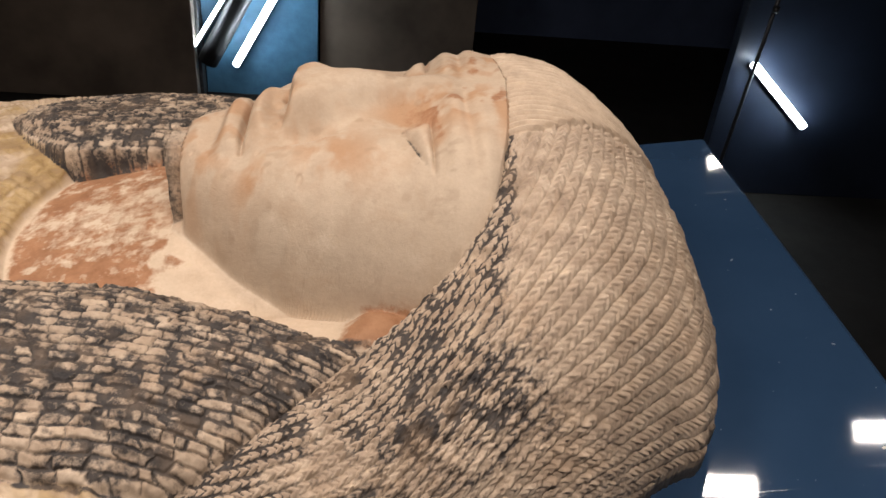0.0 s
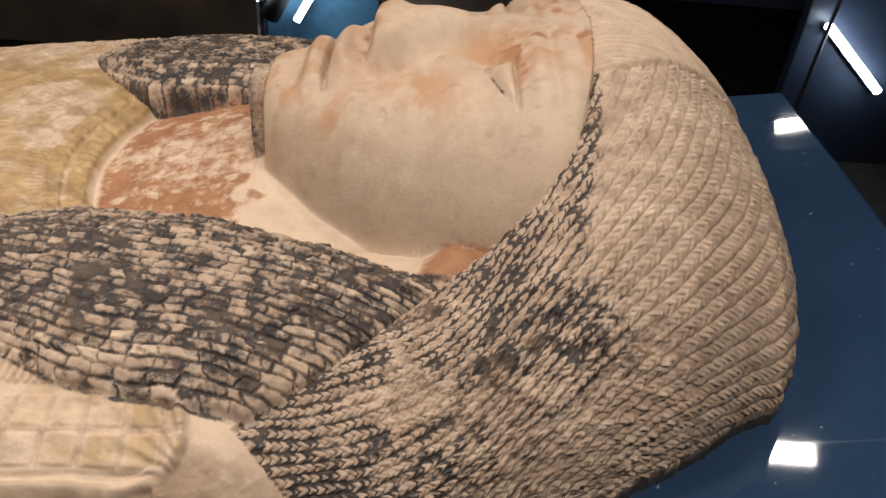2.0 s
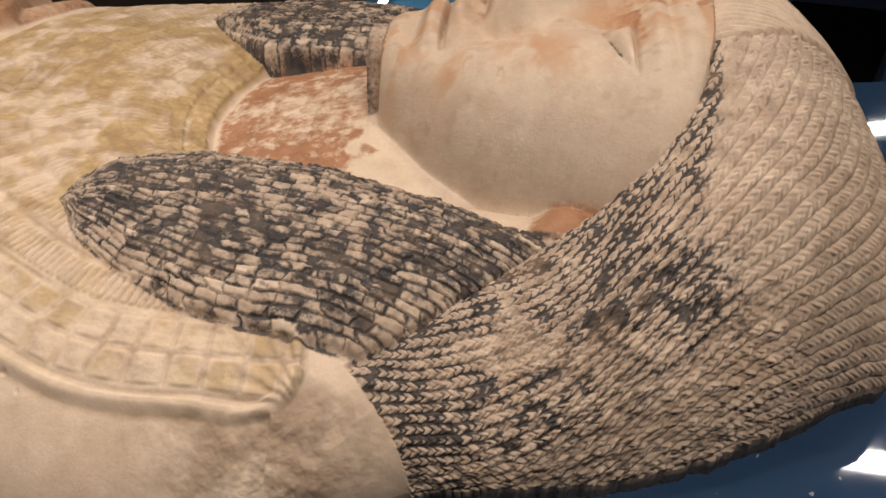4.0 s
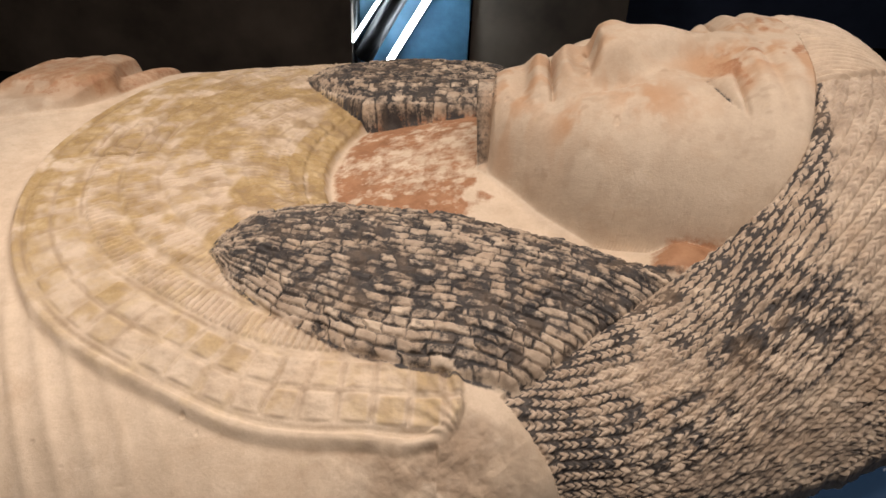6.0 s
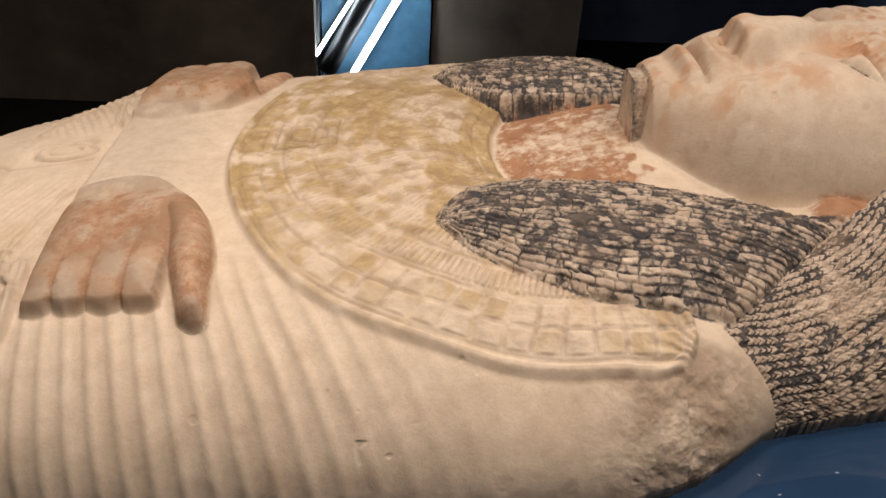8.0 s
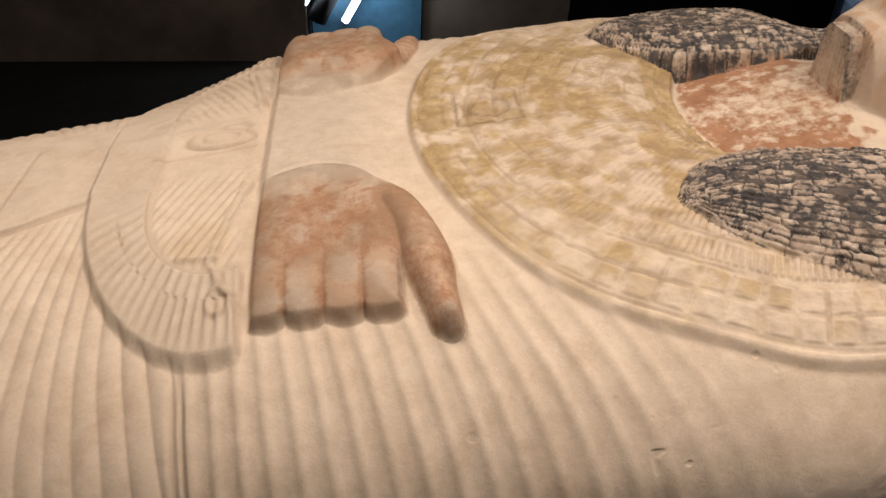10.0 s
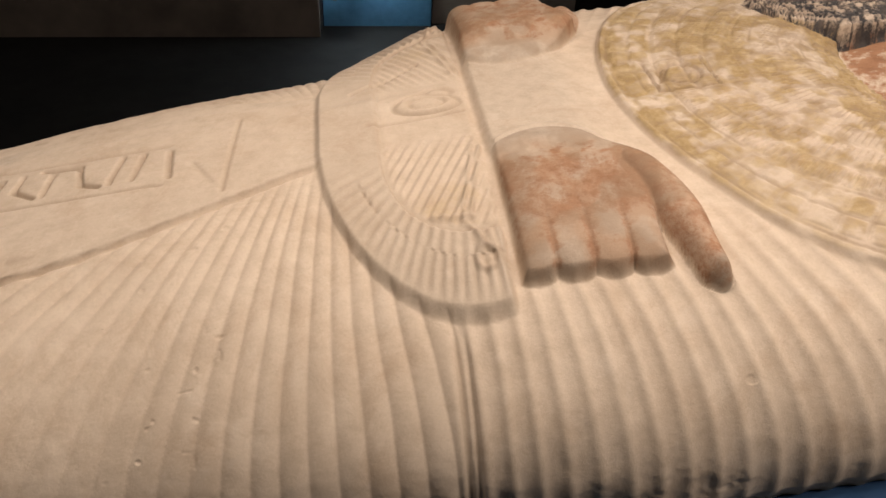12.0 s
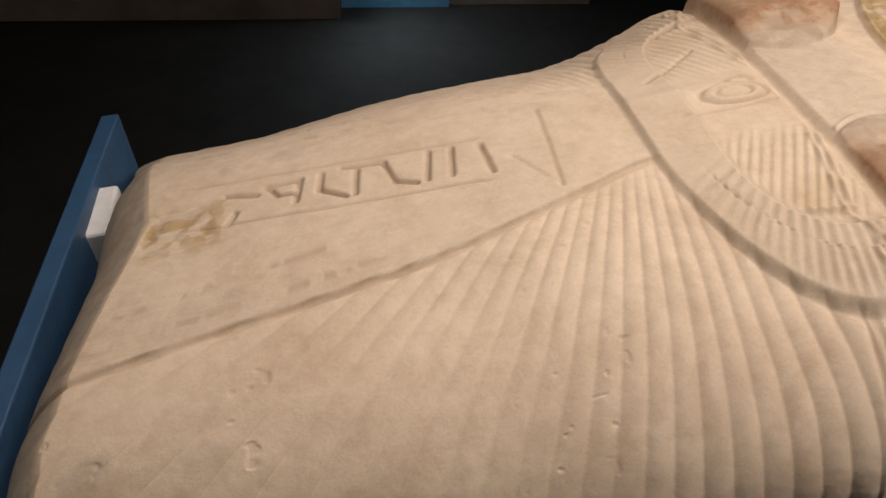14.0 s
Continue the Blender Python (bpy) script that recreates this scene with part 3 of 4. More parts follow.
    belt = 0.9 * bell(bow, 1.08, 0.10) + 0.5 * bell(bow, 0.55, 0.10) + 0.7 * bell(np.hypot((X + 0.885) * 0.8, (Y - 0.035) * 1.3), 0.012, 0.005) + 0.7 * stroke(X, Y, (-0.97, -0.02), (-0.86, -0.01), 0.003) + 0.8 * stroke(X, Y, (-0.985, 0.06), (-0.90, 0.13), 0.003)
    relief -= 0.0034 * np.clip(belt, 0, 1) * step(-0.848, -0.856, X)
    # strip border, frame and worn signs
    relief -= step(-1.02, -1.05, X) * 0.0034 * bell(strip_edge, -0.004, 0.0030) * (0.5 + value_noise(X, Y, 30, 76))
    slope_y = Y + 0.10 * (X + 1.2) + 0.018
    frame_x = step(-1.19, -1.20, X) * step(-1.53, -1.50, X)
    relief -= frame_x * 0.0036 * (bell(slope_y, 0.033, 0.0022) + 0.8 * bell(slope_y, -0.045, 0.0022) * step(0.35, 0.5, value_noise(X, Y, 9, 75)))
    marks = 0
    for a, b in (((-1.225, 0.022), (-1.232, -0.026)), ((-1.250, 0.022), (-1.258, -0.026)), ((-1.300, 0.018), (-1.345, 0.022)), ((-1.300, 0.018), (-1.292, -0.020)),
                 ((-1.292, -0.020), (-1.270, -0.028)), ((-1.330, 0.012), (-1.335, -0.028)), ((-1.368, 0.018), (-1.372, -0.012)), ((-1.372, -0.012), (-1.345, -0.030)),
                 ((-1.392, 0.014), (-1.398, -0.024)), ((-1.392, 0.014), (-1.428, 0.010)), ((-1.428, 0.010), (-1.418, -0.008)), ((-1.418, -0.008), (-1.398, -0.008)),
                 ((-1.440, -0.002), (-1.475, 0.006)), ((-1.470, -0.045), (-1.462, -0.028)), ((-1.194, 0.02), (-1.19, -0.03))):
        marks = marks + stroke(X, slope_y, a, b, 0.0031)
    relief -= 0.0055 * np.clip(marks, 0, 1)
    scroll = stroke(X, Y, (-1.118, 0.050), (-1.128, -0.092), 0.003)  + 0.7 * stroke(X, Y, (-1.165, -0.03), (-1.140, -0.075), 0.003)
    relief -= 0.0020 * np.clip(scroll, 0, 1)
    relief += on_strip * 0.0016 * (value_noise(X * 0.12, Y, 130, 77, 3) - 0.5)
    rough = bell(X, -0.230, 0.065) * step(0.32, 0.35, A) * (1 - on_wig) * (1 - on_collar)
    relief += rough * 0.006 * (value_noise(X, arc, 70, 78, 4) - 0.5)
    # chips, pits and broken lower edge
    low = step(0.055, 0.0, Z - B)
    relief -= low * 0.003 * step(0.45, 0.80, value_noise(X, arc, 26, 81, 4)) * step(-0.16, -0.2, X)
    relief += 0.0022 * grain * (1 - in_face * 0.7)
    pit = step(0.80, 0.88, value_noise(X, arc * np.sign(Y), 75, 82, 2))
    relief -= 0.0011 * pit * bare * step(0.45, 0.6, value_noise(X, Y, 6, 83))
    broken = step(-1.44, -1.49, X + 0.06 * (value_noise(X, Y, 20, 84) - 0.5)) * bell(Y, -0.035 - 0.1 * (X + 1.45), 0.042) * step(-1.565, -1.55, X)
    relief -= 0.004 * broken * value_noise(X, Y, 60, 85, 3)
    P = P + N * relief[..., None]

    # pigments: black, red, yellow; grounds: hair, face, grey film with foot-end shade
    patch = value_noise(X, arc, 10, 91, 3)
    speck = value_noise(X, arc, 60, 92, 3)
    deep = 1 - braid
    near_face = np.exp(-(np.clip(wig_edge, 0, 1) / 0.066) ** 3) * step(0.130, 0.088, X) * (0.70 + 0.8 * step(0.30, 0.55, value_noise(X, arc, 20, 37, 2)))
    low_patch = bell(X, -0.095, 0.085) * step(0.118, 0.098, Z) * step(0.02, 0.05, Z - B)
    ragged = step(0.055, 0.085, wig_edge)
    flecks = 0.75 * bell(np.hypot((X - 0.055) / 1.6, A - 0.275), 0, 0.028) + 0.6 * bell(np.hypot((X + 0.02) / 2.0, A - 0.268), 0, 0.022)
    dark_zone = np.clip(near_face + 0.85 * low_patch + flecks + 0.30 * step(0.12, 0.02, X) * step(0.40, 0.6, patch), 0, 1)
    lanes = lattice(lane, np.floor(sweep * 5 + lattice(lane, lane * 0, 94)), 95)
    smudge = value_noise(X, arc, 130, 38, 2)
    black_wig = dark_zone * ((1.35 - 0.45 * ragged) * step(0.26, 0.56, deep) - 0.17 + 0.20 * ragged + 0.8 * (patch - 0.5) + 0.45 * (lanes - 0.4) + 1.3 * (speck - 0.5) + (1.5 + 0.9 * ragged) * (smudge - 0.5)) + 0.26 * step(0.55, 0.95, deep) * np.clip(0.15 + 2.2 * (patch - 0.42) + 2.0 * (speck - 0.5), 0, 1)
    black_wig = on_wig * (1 - crest) * np.clip(black_wig, 0, 1)
    block = lattice(c_i, r_i + 90 * np.sign(Y), 93)
    black_lap = np.clip(0.47 + 0.55 * (1 - joint) + 0.50 * (block - 0.5) + 0.6 * (patch - 0.5) + 0.6 * (speck - 0.5) + 0.9 * (smudge - 0.5) - 0.25 * bell(across, 0.98, 0.16), 0, 1)
    black = black_wig + lap_paint * black_lap
    black = black + on_strap * (0.42 + 0.7 * (speck - 0.5))
    black = np.clip(black + 0.80 * in_face * lower_lid ** 2 * step(-0.022, -0.010, ey) * step(0.32, 0.50, speck + 0.1) + 0.35 * in_face * bell(np.hypot(X - 0.002, (A - 0.060) * 0.6), 0, 0.005) * step(0.4, 0.6, speck), 0, 1)
    skin = (1 - on_wig) * (1 - on_lap) * (1 - on_collar)
    neck_red = skin * step(0.0, 0.012, gap) * step(-0.20, -0.225, X + 0.11 * (value_noise(X, Y, 22, 97, 3) - 0.5)) * step(0.14, 0.11, A) * (0.50 + 0.35 * step(0.3, 0.6, patch) + 0.5 * (speck - 0.5)) * (1 - 0.36 * step(0.56, 0.70, value_noise(X, Y, 95, 99, 3))) * (1 - on_strap)
    mottle = value_noise(X, Y, 44, 96, 3)
    laid = 0
    for x0, a0, wx, wa, amount in ((-0.126, 0.090, 0.017, 0.015, 0.85), (-0.050, 0.094, 0.034, 0.024, 0.75), (-0.075, 0.072, 0.030, 0.018, 0.35), (-0.178, 0.035, 0.026, 0.040, 0.75), (-0.150, 0.0, 0.020, 0.045, 0.45),
                                (0.004, 0.034, 0.030, 0.022, 0.85), (0.034, 0.040, 0.026, 0.034, 0.9), (0.066, 0.040, 0.020, 0.040, 0.7), (0.086, 0.060, 0.010, 0.060, 0.7), (-0.100, 0.020, 0.018, 0.030, 0.4), (0.028, 0.085, 0.008, 0.016, 0.5), (-0.110, 0.030, 0.085, 0.045, 0.26)):
        laid = laid + amount * np.exp(-(((X - x0) / wx) ** 2 + ((A - a0) / wa) ** 2))
    tint = value_noise(X, Y, 58, 96, 4)
    blush = in_face * np.clip(laid, 0, 1) * (0.25 + 0.95 * step(0.40, 0.62, tint)) * (1 - 0.5 * lower_lid)
    face_red = in_face * step(0.30, 0.8, laid) * step(-0.02, 0.02, X) * 0.66 * step(0.44, 0.62, mottle)
    red_fist = on_fist * (0.56 * step(0.10, 0.16, A) + 0.05 * (1 - knuckle) * step(0.22, 0.25, A) + 0.35 * (patch - 0.4) + 0.30 * step(0.55, 0.7, speck) * bell(A, 0.135, 0.03))
    red_fist = red_fist * (1 - 0.62 * step(0.205, 0.245, A) * step(0.35, 0.9, knuckle)) + on_fist * 0.30 * (mottle - 0.5)
    red = np.clip(np.maximum(np.maximum(neck_red, face_red), np.maximum(red_fist, step(0.15, 0.5, on_thumb) * (0.44 + 0.6 * (patch - 0.3)))), 0, 1)
    red = np.clip(red + lobe * (1 - on_lap) * 0.9, 0, 1)
    gilt = value_noise(X, Y, 21, 47, 4)
    yellow = on_collar * np.clip(0.38 + 0.70 * step(0.40, 0.62, gilt) * (0.55 + 0.45 * step(0.36, 0.22, ring)) + 0.30 * bell(ring, 0.392, 0.005) + 1.5 * (speck - 0.5), 0, 0.9)
    yellow = yellow * (0.34 + 0.74 * step(0.32, 0.12, A))
    for r0, r1, seed in ((0.372, 0.394, 101), (0.347, 0.370, 102), (0.288, 0.310, 103)):
        f = theta / np.pi * 40 + 0.3 * (value_noise(X, Y, 25, 61) - 0.5)
        square = step(r0, r0 + 0.003, rows_at) * step(r1, r1 - 0.003, rows_at) * step(0.3, 0.6, np.abs(np.sin(np.pi * f)))
        yellow = yellow + on_collar * square * (0.42 * step(0.35, 0.65, lattice(np.floor(f), np.floor(f) * 0, seed)) - 0.12) * (0.5 + speck)
    yellow = np.clip(yellow + ribs * 0.5 + 0.85 * broken * step(0.35, 0.6, speck) + 0.35 * inside * step(0.5, 0.7, patch), 0, 1)
    hair_tone = np.clip(0.22 * on_collar * step(0.3, 0.6, speck) + 0.9 * rough * step(0.35, 0.55, speck) + on_wig * (1.0 - 0.5 * crest) + lap_paint * (1.0 - 0.55 * step(0.78, 0.95, chip)) + on_strap + 0.62 * on_fist + 0.35 * step(0.1, 0.4, on_thumb) * (Y < 0), 0, 1)
    stain = step(0.62, 0.75, value_noise(X, Y, 13, 98, 4)) * step(-1.30, -1.45, X)
    # grey tones, and the shade of the foot end face put in as grey
    film_and_shade = np.clip(0.35 * stain + 0.20 * on_fist * step(0.21, 0.23, A) * step(0.55, 0.8, knuckle) + 0.35 * cuff + 0.22 * on_sash * (1 - 0.7 * inside) + 0.5 * nail + 0.12 * on_strip
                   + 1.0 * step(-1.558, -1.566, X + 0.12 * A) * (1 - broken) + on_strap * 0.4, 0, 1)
    face_tone = np.clip(in_face + 0.8 * jaw, 0, 1) * (1 - on_lap) * (1 - on_wig)

    # brown shade painted into grooves, creases and braid gaps, plus random dirt blotches
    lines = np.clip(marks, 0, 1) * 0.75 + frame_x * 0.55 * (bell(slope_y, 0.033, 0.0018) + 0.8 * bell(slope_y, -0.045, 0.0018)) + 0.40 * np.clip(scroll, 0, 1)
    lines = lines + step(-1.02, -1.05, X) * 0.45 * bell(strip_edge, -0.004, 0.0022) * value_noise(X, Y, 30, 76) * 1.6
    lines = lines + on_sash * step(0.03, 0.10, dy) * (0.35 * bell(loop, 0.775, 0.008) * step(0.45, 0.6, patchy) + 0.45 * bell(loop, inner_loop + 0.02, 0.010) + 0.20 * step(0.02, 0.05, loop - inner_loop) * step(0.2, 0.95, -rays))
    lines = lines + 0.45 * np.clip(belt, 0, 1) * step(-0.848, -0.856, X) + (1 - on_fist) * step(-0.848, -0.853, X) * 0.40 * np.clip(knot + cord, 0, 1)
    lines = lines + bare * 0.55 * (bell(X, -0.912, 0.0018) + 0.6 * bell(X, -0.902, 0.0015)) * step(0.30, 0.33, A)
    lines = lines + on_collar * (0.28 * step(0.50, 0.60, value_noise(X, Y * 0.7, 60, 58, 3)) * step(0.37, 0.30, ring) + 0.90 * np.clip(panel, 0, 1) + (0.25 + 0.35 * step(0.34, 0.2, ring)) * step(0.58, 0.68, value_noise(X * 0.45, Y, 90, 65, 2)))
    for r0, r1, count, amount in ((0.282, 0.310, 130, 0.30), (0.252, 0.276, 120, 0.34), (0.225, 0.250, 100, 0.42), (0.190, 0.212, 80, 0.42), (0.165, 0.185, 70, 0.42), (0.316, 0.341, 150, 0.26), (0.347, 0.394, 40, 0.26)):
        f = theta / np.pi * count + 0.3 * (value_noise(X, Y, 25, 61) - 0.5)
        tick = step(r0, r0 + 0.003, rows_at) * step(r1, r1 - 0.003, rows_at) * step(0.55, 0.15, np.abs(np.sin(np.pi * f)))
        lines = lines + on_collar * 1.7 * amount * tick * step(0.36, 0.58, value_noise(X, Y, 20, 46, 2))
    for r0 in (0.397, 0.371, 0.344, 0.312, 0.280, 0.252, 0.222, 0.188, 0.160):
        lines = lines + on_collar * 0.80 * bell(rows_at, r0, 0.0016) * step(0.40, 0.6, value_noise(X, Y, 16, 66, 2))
    # fist: shade painted at finger ends, between fingers and on the foot-facing side
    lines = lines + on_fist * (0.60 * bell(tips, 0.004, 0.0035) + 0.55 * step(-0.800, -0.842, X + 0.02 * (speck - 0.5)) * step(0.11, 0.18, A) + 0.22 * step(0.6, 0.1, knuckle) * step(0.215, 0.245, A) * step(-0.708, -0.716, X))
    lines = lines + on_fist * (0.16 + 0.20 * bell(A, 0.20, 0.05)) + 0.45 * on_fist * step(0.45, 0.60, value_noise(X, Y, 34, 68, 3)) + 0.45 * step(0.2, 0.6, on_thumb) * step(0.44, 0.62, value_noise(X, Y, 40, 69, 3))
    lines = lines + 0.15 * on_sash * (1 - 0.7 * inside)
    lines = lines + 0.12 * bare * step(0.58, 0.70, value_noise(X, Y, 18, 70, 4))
    # nail mark, then shade painted along the collar's outer rim
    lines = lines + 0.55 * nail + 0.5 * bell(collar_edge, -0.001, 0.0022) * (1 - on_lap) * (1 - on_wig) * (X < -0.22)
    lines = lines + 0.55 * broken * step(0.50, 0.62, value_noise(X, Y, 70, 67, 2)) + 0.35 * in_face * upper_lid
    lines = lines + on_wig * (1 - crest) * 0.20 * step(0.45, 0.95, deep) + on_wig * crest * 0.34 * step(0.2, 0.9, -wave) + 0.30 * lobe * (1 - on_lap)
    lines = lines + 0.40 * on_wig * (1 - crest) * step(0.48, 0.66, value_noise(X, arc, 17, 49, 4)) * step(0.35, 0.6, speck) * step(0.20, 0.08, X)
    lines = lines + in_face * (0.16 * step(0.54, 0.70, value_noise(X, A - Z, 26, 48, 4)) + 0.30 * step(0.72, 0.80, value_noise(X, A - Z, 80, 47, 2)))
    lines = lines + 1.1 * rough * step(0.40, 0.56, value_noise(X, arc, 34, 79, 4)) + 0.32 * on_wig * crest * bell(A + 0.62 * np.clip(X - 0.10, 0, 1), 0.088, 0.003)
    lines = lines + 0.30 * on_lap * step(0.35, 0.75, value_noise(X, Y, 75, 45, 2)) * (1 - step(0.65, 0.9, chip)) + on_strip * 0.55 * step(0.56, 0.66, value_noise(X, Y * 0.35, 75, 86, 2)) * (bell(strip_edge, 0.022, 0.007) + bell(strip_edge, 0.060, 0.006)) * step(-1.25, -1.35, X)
    shade_and_dirt = np.clip(lines, 0, 0.8) * (0.55 + 0.6 * speck)

    # underside: a lip that turns in and rests on the plinth
    n_x, n_v = X.shape
    rim = []
    for w, z in ((0.997, -0.005), (0.988, -0.022), (0.0, -0.022)):
        for j in (0, n_v - 1):
            q = P[:, j].copy()
            q[:, 1] *= w
            q[:, 2] = bed(q[:, 0]) + z
            rim.append(q)
    near, far = rim[0::2], rim[1::2]
    cols = [near[2], near[1], near[0]] + [P[:, j] for j in range(n_v)] + [far[0], far[1], far[2]]
    P = np.stack(cols, 1)
    grow = lambda a: np.pad(a, ((0, 0), (3, 3)), mode="edge")
    pig = np.stack([grow(a) for a in (black, red, yellow, np.clip(blush + 0.55 * on_fist * step(0.09, 0.14, A) * (0.35 + 0.9 * step(0.35, 0.65, mottle)) + 0.60 * step(0.15, 0.5, on_thumb) * (1 - nail), 0, 1))], -1)
    tone = np.stack([grow(a) for a in (hair_tone, face_tone, film_and_shade, shade_and_dirt)], -1)
    zone = np.zeros(X.shape, int)
    for k, mask in enumerate((on_strip, on_sash, on_collar, in_face, on_lap * (Y < 0), on_lap * (Y > 0), on_wig, on_strap)):
        zone = np.where(mask > 0.5, k + 1, zone)
    for k, half_side in ((9, Y < 0), (10, Y >= 0)):
        zone = np.where(((on_fist > 0.5) | (on_thumb > 0.02)) & half_side & (A > 0.07), k, zone)
    return P * K, pig, tone, grow(zone)


ZONES = (("dress", "pale fluted limestone dress"), ("apron_strip", "smooth strip with a worn incised inscription"), ("sash", "knotted sash with fan pleats"),
         ("collar", "broad beaded collar with worn yellow paint"), ("face", "cream painted carved face"), ("lappet", "hair lappet of dark painted blocks"),
         ("lappet", "hair lappet of dark painted blocks"), ("wig", "braided wig with traces of black paint"), ("chin_strap", "ribbed strap under the chin"),
         ("fist", "carved fist with worn red paint"), ("fist", "carved fist with worn red paint"))


def coffin_lid():
    """One carved surface, parted along its carved borders."""
    P, pig, tone, zone = sculpt()
    n, m = zone.shape
    i = np.arange(n * m, dtype=np.int32).reshape(n, m)
    quads = np.stack([i[:-1, :-1], i[1:, :-1], i[1:, 1:], i[:-1, 1:]], -1).reshape(-1, 4)
    of_face = zone[:-1, :-1].reshape(-1)
    N = np.cross(np.gradient(P, axis=0), np.gradient(P, axis=1)).reshape(-1, 3)
    N = N / (np.linalg.norm(N, axis=-1, keepdims=True) + 1e-15)
    P, pig, tone = P.reshape(-1, 3), pig.reshape(-1, 4), tone.reshape(-1, 4)
    lid = thing("coffin_lid", FRAME, "carved limestone anthropoid coffin lid with worn paint on a blue plinth", "coffin lid")
    for k, (name, label) in enumerate(ZONES):
        q = quads[of_face == k]
        used, index = np.unique(q, return_inverse=True)
        index = index.reshape(-1).astype(np.int32)
        me = bpy.data.meshes.new(name)
        me.vertices.add(len(used))
        me.vertices.foreach_set("co", P[used].reshape(-1).astype(np.float32))
        me.loops.add(len(index))
        me.loops.foreach_set("vertex_index", index)
        me.polygons.add(len(q))
        me.polygons.foreach_set("loop_start", np.arange(0, len(index), 4, dtype=np.int32))
        me.polygons.foreach_set("use_smooth", np.ones(len(q), dtype=bool))
        me.update(calc_edges=True)
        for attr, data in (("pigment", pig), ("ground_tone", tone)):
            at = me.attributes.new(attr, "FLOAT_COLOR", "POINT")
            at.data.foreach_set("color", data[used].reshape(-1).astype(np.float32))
        me.normals_split_custom_set_from_vertices(N[used])
        me.materials.append(STONE)
        ob = new(name, me)
        ob.parent = lid
        ob["label"] = label
    return lid


coffin_lid()


# ---- plinth, foot board and pad ----
def incline(size, place, bevel, roll=0.0, yaw=0.0):
    """A box whose top follows the plinth's slope."""
    turn = pose(0, 0, 0, roll, -math.degrees(math.atan(0.07)), yaw)
    return box([s * K for s in size], [c * K for c in place], bevel, turn)


def plinth():
    ob = thing("plinth", FRAME, "glossy blue lacquered sloping display plinth under the coffin lid", "plinth")
    x0, x1 = -1.72, 0.452
    cx = (x0 + x1) / 2
    part("top_panel", incline((x1 - x0, 1.03, 0.04), (cx, -0.115, bed(cx) - 0.046), 0.004, -1.8), BLUE, ob)
    part("body", incline((x1 - x0 - 0.04, 0.99, 0.5), (cx, -0.115, bed(cx) - 0.317), 0.004, -1.8), MATT_BLUE, ob)
    part("foot_board", incline((0.026, 0.99, 0.13), (-1.686, -0.095, -0.048), 0.002, -2.4, -1.8), MATT_BLUE, ob, "blue painted end board")
    return ob


def pedestal():
    c = spot((-1.72 + 0.445) / 2, -0.09, 0)
    h = 0.66
    return tagged(part("pedestal", box((1.6, 0.74, h), (c.x, c.y, h / 2), 0.006), MATT_BLUE), "matt blue rectangular pedestal standing on the floor", "pedestal")


def foam_pad():
    bm = incline((0.034, 0.105, 0.055), (-1.656, 0.172, -0.040), 0.004)
    ob = part("foam_pad", bm, WHITE_FOAM)
    ob.matrix_world = FRAME
    return tagged(ob, "white foam pad wedged between lid and blue end board", "pad")


plinth()
pedestal()
foam_pad()


# ---- downlights and added fill panels over the case ----
def downlight(place, power):
    at = spot(*place)
    aim = spot(place[0] - 0.35 if place[0] > 0 else place[0] - 0.1, 0.0, 0.1)
    m = look(at, aim)
    ob = thing("downlight", m, "small black rectangular downlight hanging over the case", "lamp", "downlights over the case")
    part("housing", box((0.16, 0.09, 0.05), (0, 0, 0.035), 0.004), BLACK_TRIM, ob)
    part("lens", box((0.13, 0.045, 0.006), (0, 0, 0.006), 0.001), LENS, ob, "glowing warm white lens")
    part("stem", rod(Vector((0, 0, 0.05)), m.inverted() @ Vector((at.x, at.y, 3.6)), 0.006), BLACK_TRIM, ob)
    lamp = area("downlight_beam", at + (m.to_3x3() @ Vector((0, 0, -0.006))), aim, (0.11, 0.035), power * 2.0, WARM)
    return ob


for place, power in LAMPS:
    downlight(place, power)


# Added out of view as soft fill for the lid's near side and top.
def added_fill_panel(place, power):
    at = spot(*place)
    aim = spot(place[0] - 0.12, place[1] + 0.04, 0.0)
    m = look(at, aim)
    ob = thing("added_fill_panel", m, "long warm white fill panel, unseen, added over the case", "lamp", "light panels over the case")
    part("frame", box((0.42, 0.16, 0.03), (0, 0, 0.022), 0.004), BLACK_TRIM, ob)
    part("diffuser", box((0.38, 0.12, 0.006), (0, 0, 0.005), 0.001), DIFFUSER, ob, "glowing warm white diffuser of the added fill panel")
    for x in (-0.15, 0.15):
        foot_at = m @ Vector((x, 0, 0.03))
        part("stem", rod((x, 0, 0.03), m.inverted() @ Vector((foot_at.x, foot_at.y, 3.6)), 0.006), BLACK_TRIM, ob)
    area("panel_beam", at + (m.to_3x3() @ Vector((0, 0, -0.004))), aim, (0.38, 0.12), power, WARM)
    return ob


for place, power in PANELS:
    added_fill_panel(place, power)


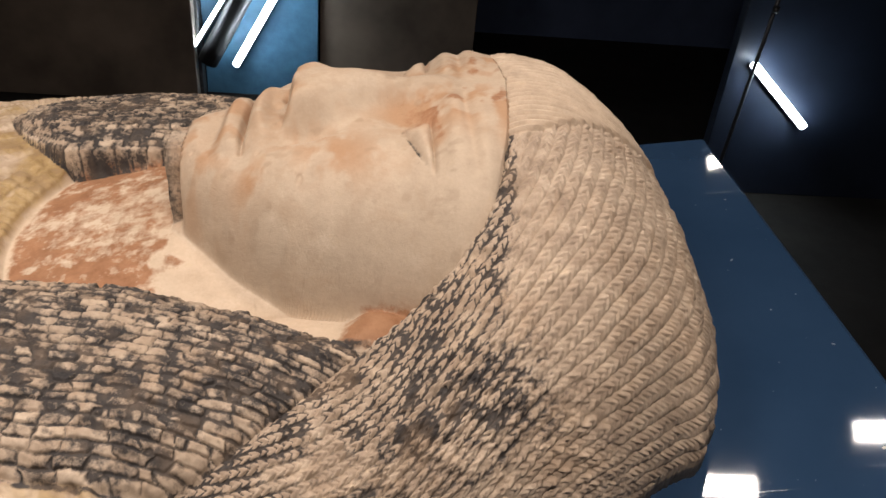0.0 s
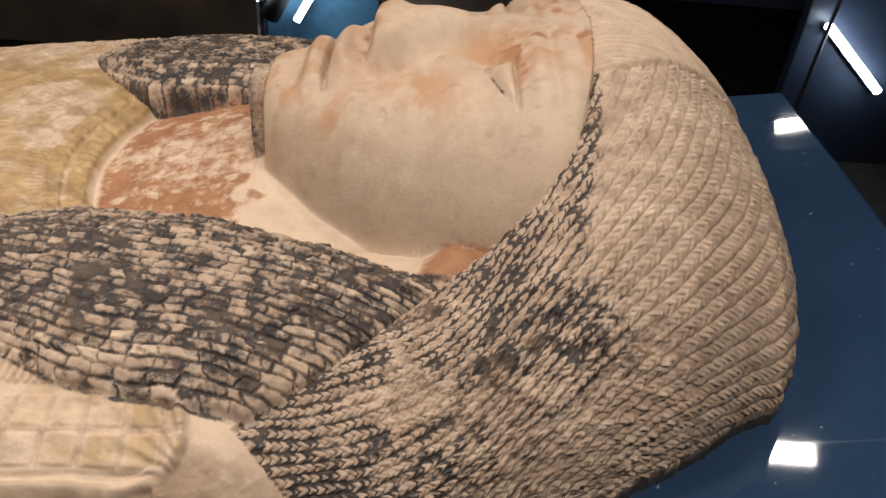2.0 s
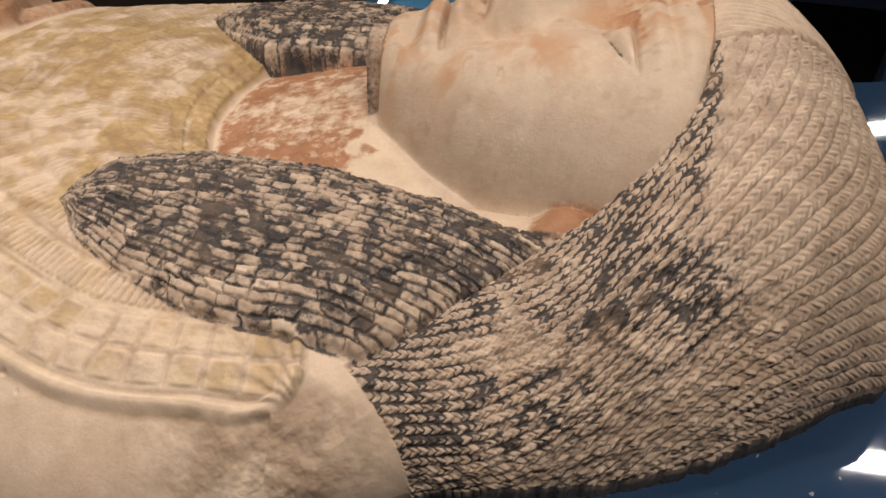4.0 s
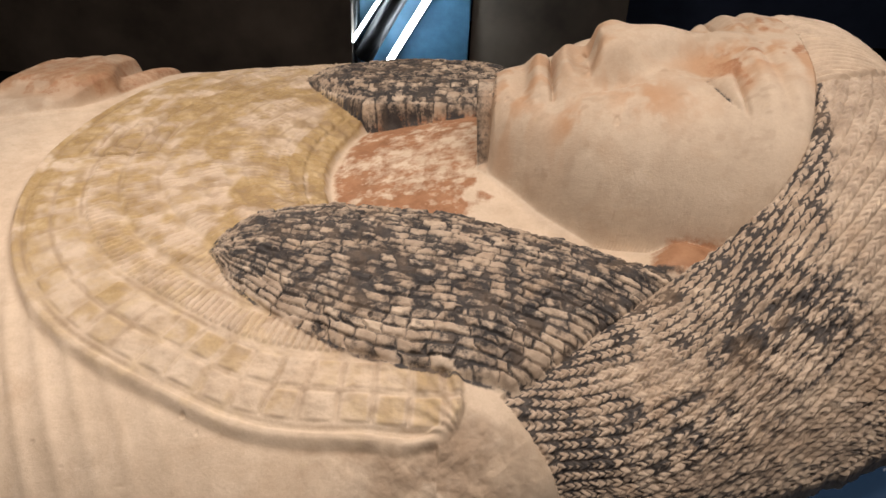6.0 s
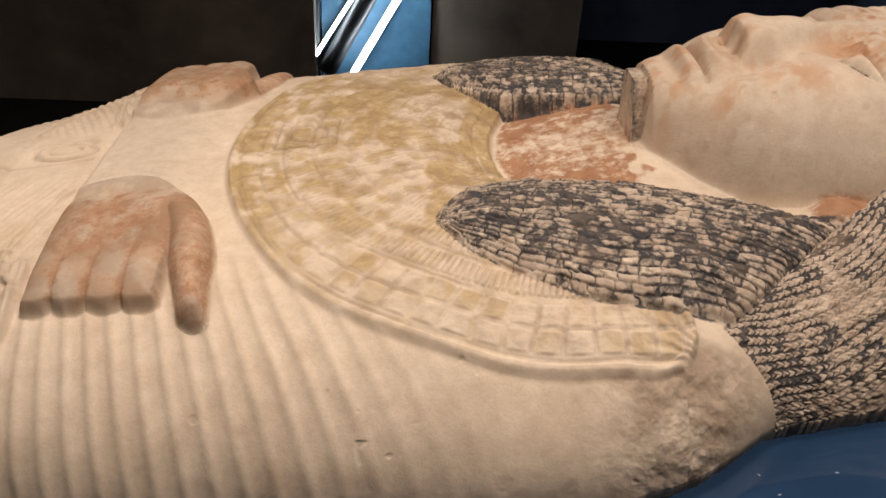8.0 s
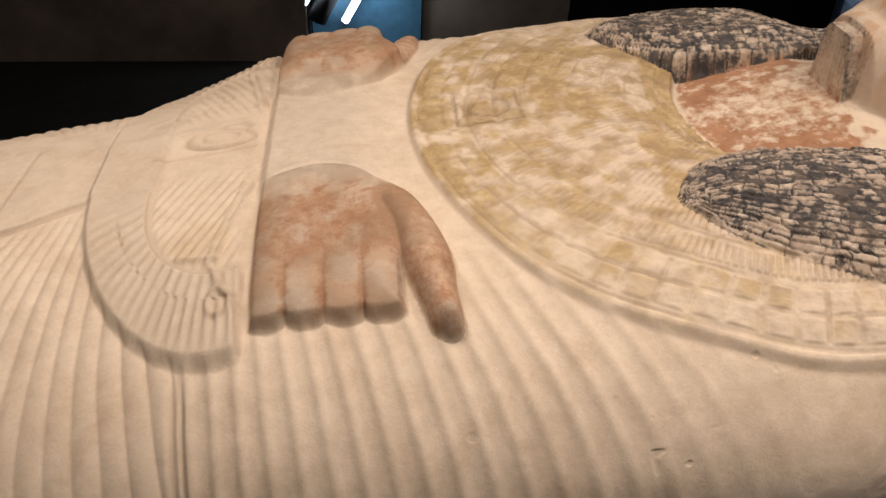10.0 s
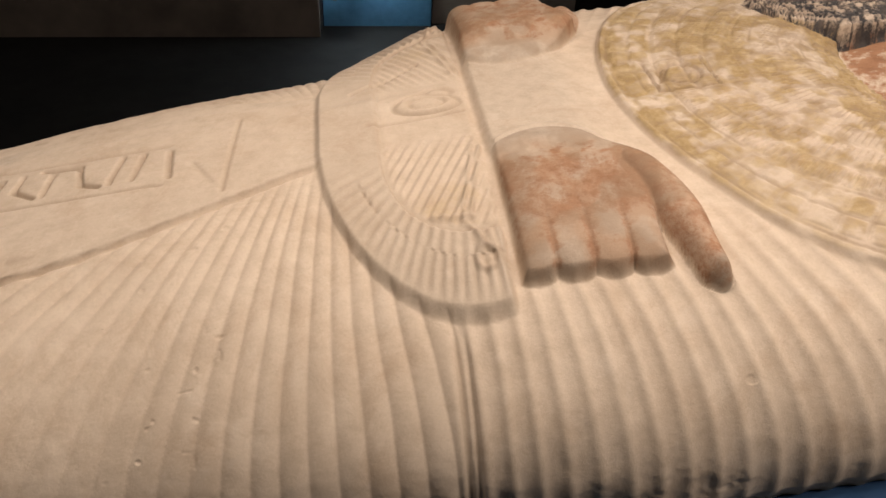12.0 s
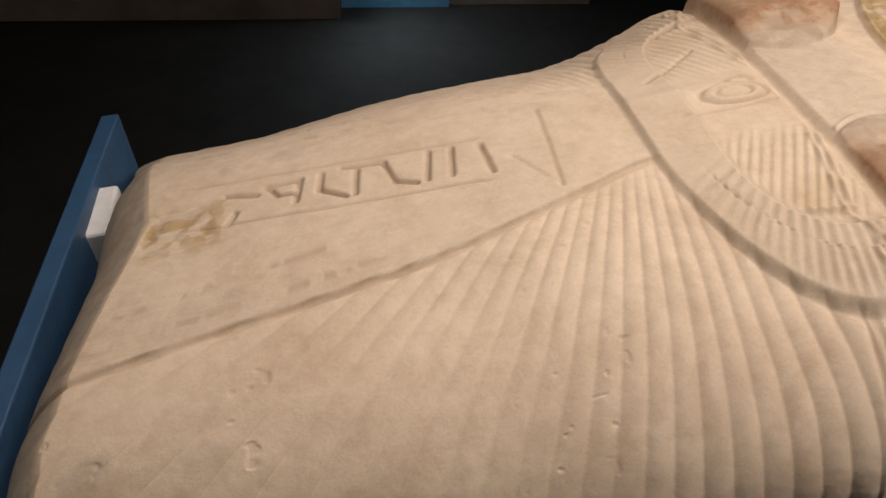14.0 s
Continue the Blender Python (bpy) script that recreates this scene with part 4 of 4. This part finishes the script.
# ---- far bay with light tubes ----
def bay():
    """A lit recess across the gallery: blue back, black rail and two cool tubes."""
    ob = thing("display_bay", Matrix.Identity(4), "blue lit display bay with black rail across the gallery", "display bay")
    a, b = spot(-1.13, 4.0, -0.9), spot(-0.47, 4.0, -0.9)
    a.z = spot(-0.8, 4.0, -1.55).z
    w, h = b.x - a.x, 1.9
    cx, y = (a.x + b.x) / 2, a.y
    part("back_panel", box((w, 0.03, h), (cx, y, a.z + h / 2), 0.003), BAY_BLUE, ob)
    part("sill", box((w + 0.06, 0.14, 0.05), (cx, y - 0.06, a.z + 0.02), 0.004), GREY_TRIM, ob)
    part("post", box((0.03, 0.08, h), (a.x - 0.02, y - 0.04, a.z + h / 2), 0.003), GREY_TRIM, ob)
    part("rail", rod(spot(-1.12, 3.88, -1.18), spot(-0.62, 3.88, -0.42), 0.05), BLACK_TRIM, ob)
    return ob


def tube_lamp(a, b, label, radius=0.017):
    ob = thing("tube_lamp", Matrix.Identity(4), label, "tube lamp", "cool light tubes")
    part("tube", rod(a, b, radius), TUBE, ob, "glowing cool white tube")
    back = Vector((0, 0.025, -0.012))
    part("batten", rod(Vector(a) + back, Vector(b) + back, 0.014, 8), GREY_TRIM, ob)
    return ob


bay()
tube_lamp(spot(-0.955, 3.84, -1.19), spot(-0.55, 3.84, -0.60), "slanting cool white light tube in the blue bay")
tube_lamp(spot(-1.17, 3.84, -1.07), spot(-0.75, 3.84, -0.52), "thin slanting cool white light tube by the black rail", 0.009)
tube_lamp(spot(1.70, 3.0, -0.91), spot(2.03, 3.0, -1.25), "slanting cool white light tube on the navy partition")


def panel(name, x0, x1, y, mat, label, thick=0.06):
    a, b = spot(x0, y, -0.9), spot(x1, y, -0.9)
    b.z = 3.0
    bm = box((abs(b.x - a.x), thick, max(0.1, b.z)), ((a.x + b.x) / 2, a.y, b.z / 2), 0.004)
    return tagged(part(name, bm, mat), label, "partition")


panel("partition", -4.2, -1.15, 3.85, DARK_WALL, "dark brown gallery partition in shade")
panel("partition", -0.46, 0.45, 4.05, DARK_WALL, "dark brown partition beside the blue bay")
panel("partition", 1.62, 3.4, 3.1, DEEP_NAVY, "dark navy partition with a light tube")


def corner_post():
    ob = thing("corner_post", Matrix.Identity(4), "thin grey metal edge post by the light tube", "post")
    part("rail", rod(spot(1.79, 2.98, -0.2), spot(1.60, 2.98, -1.65), 0.008), GREY_TRIM, ob)
    part("clip", rod(spot(1.735, 2.97, -0.62), spot(1.731, 2.97, -0.65), 0.013), BLACK_TRIM, ob)
    return ob


corner_post()
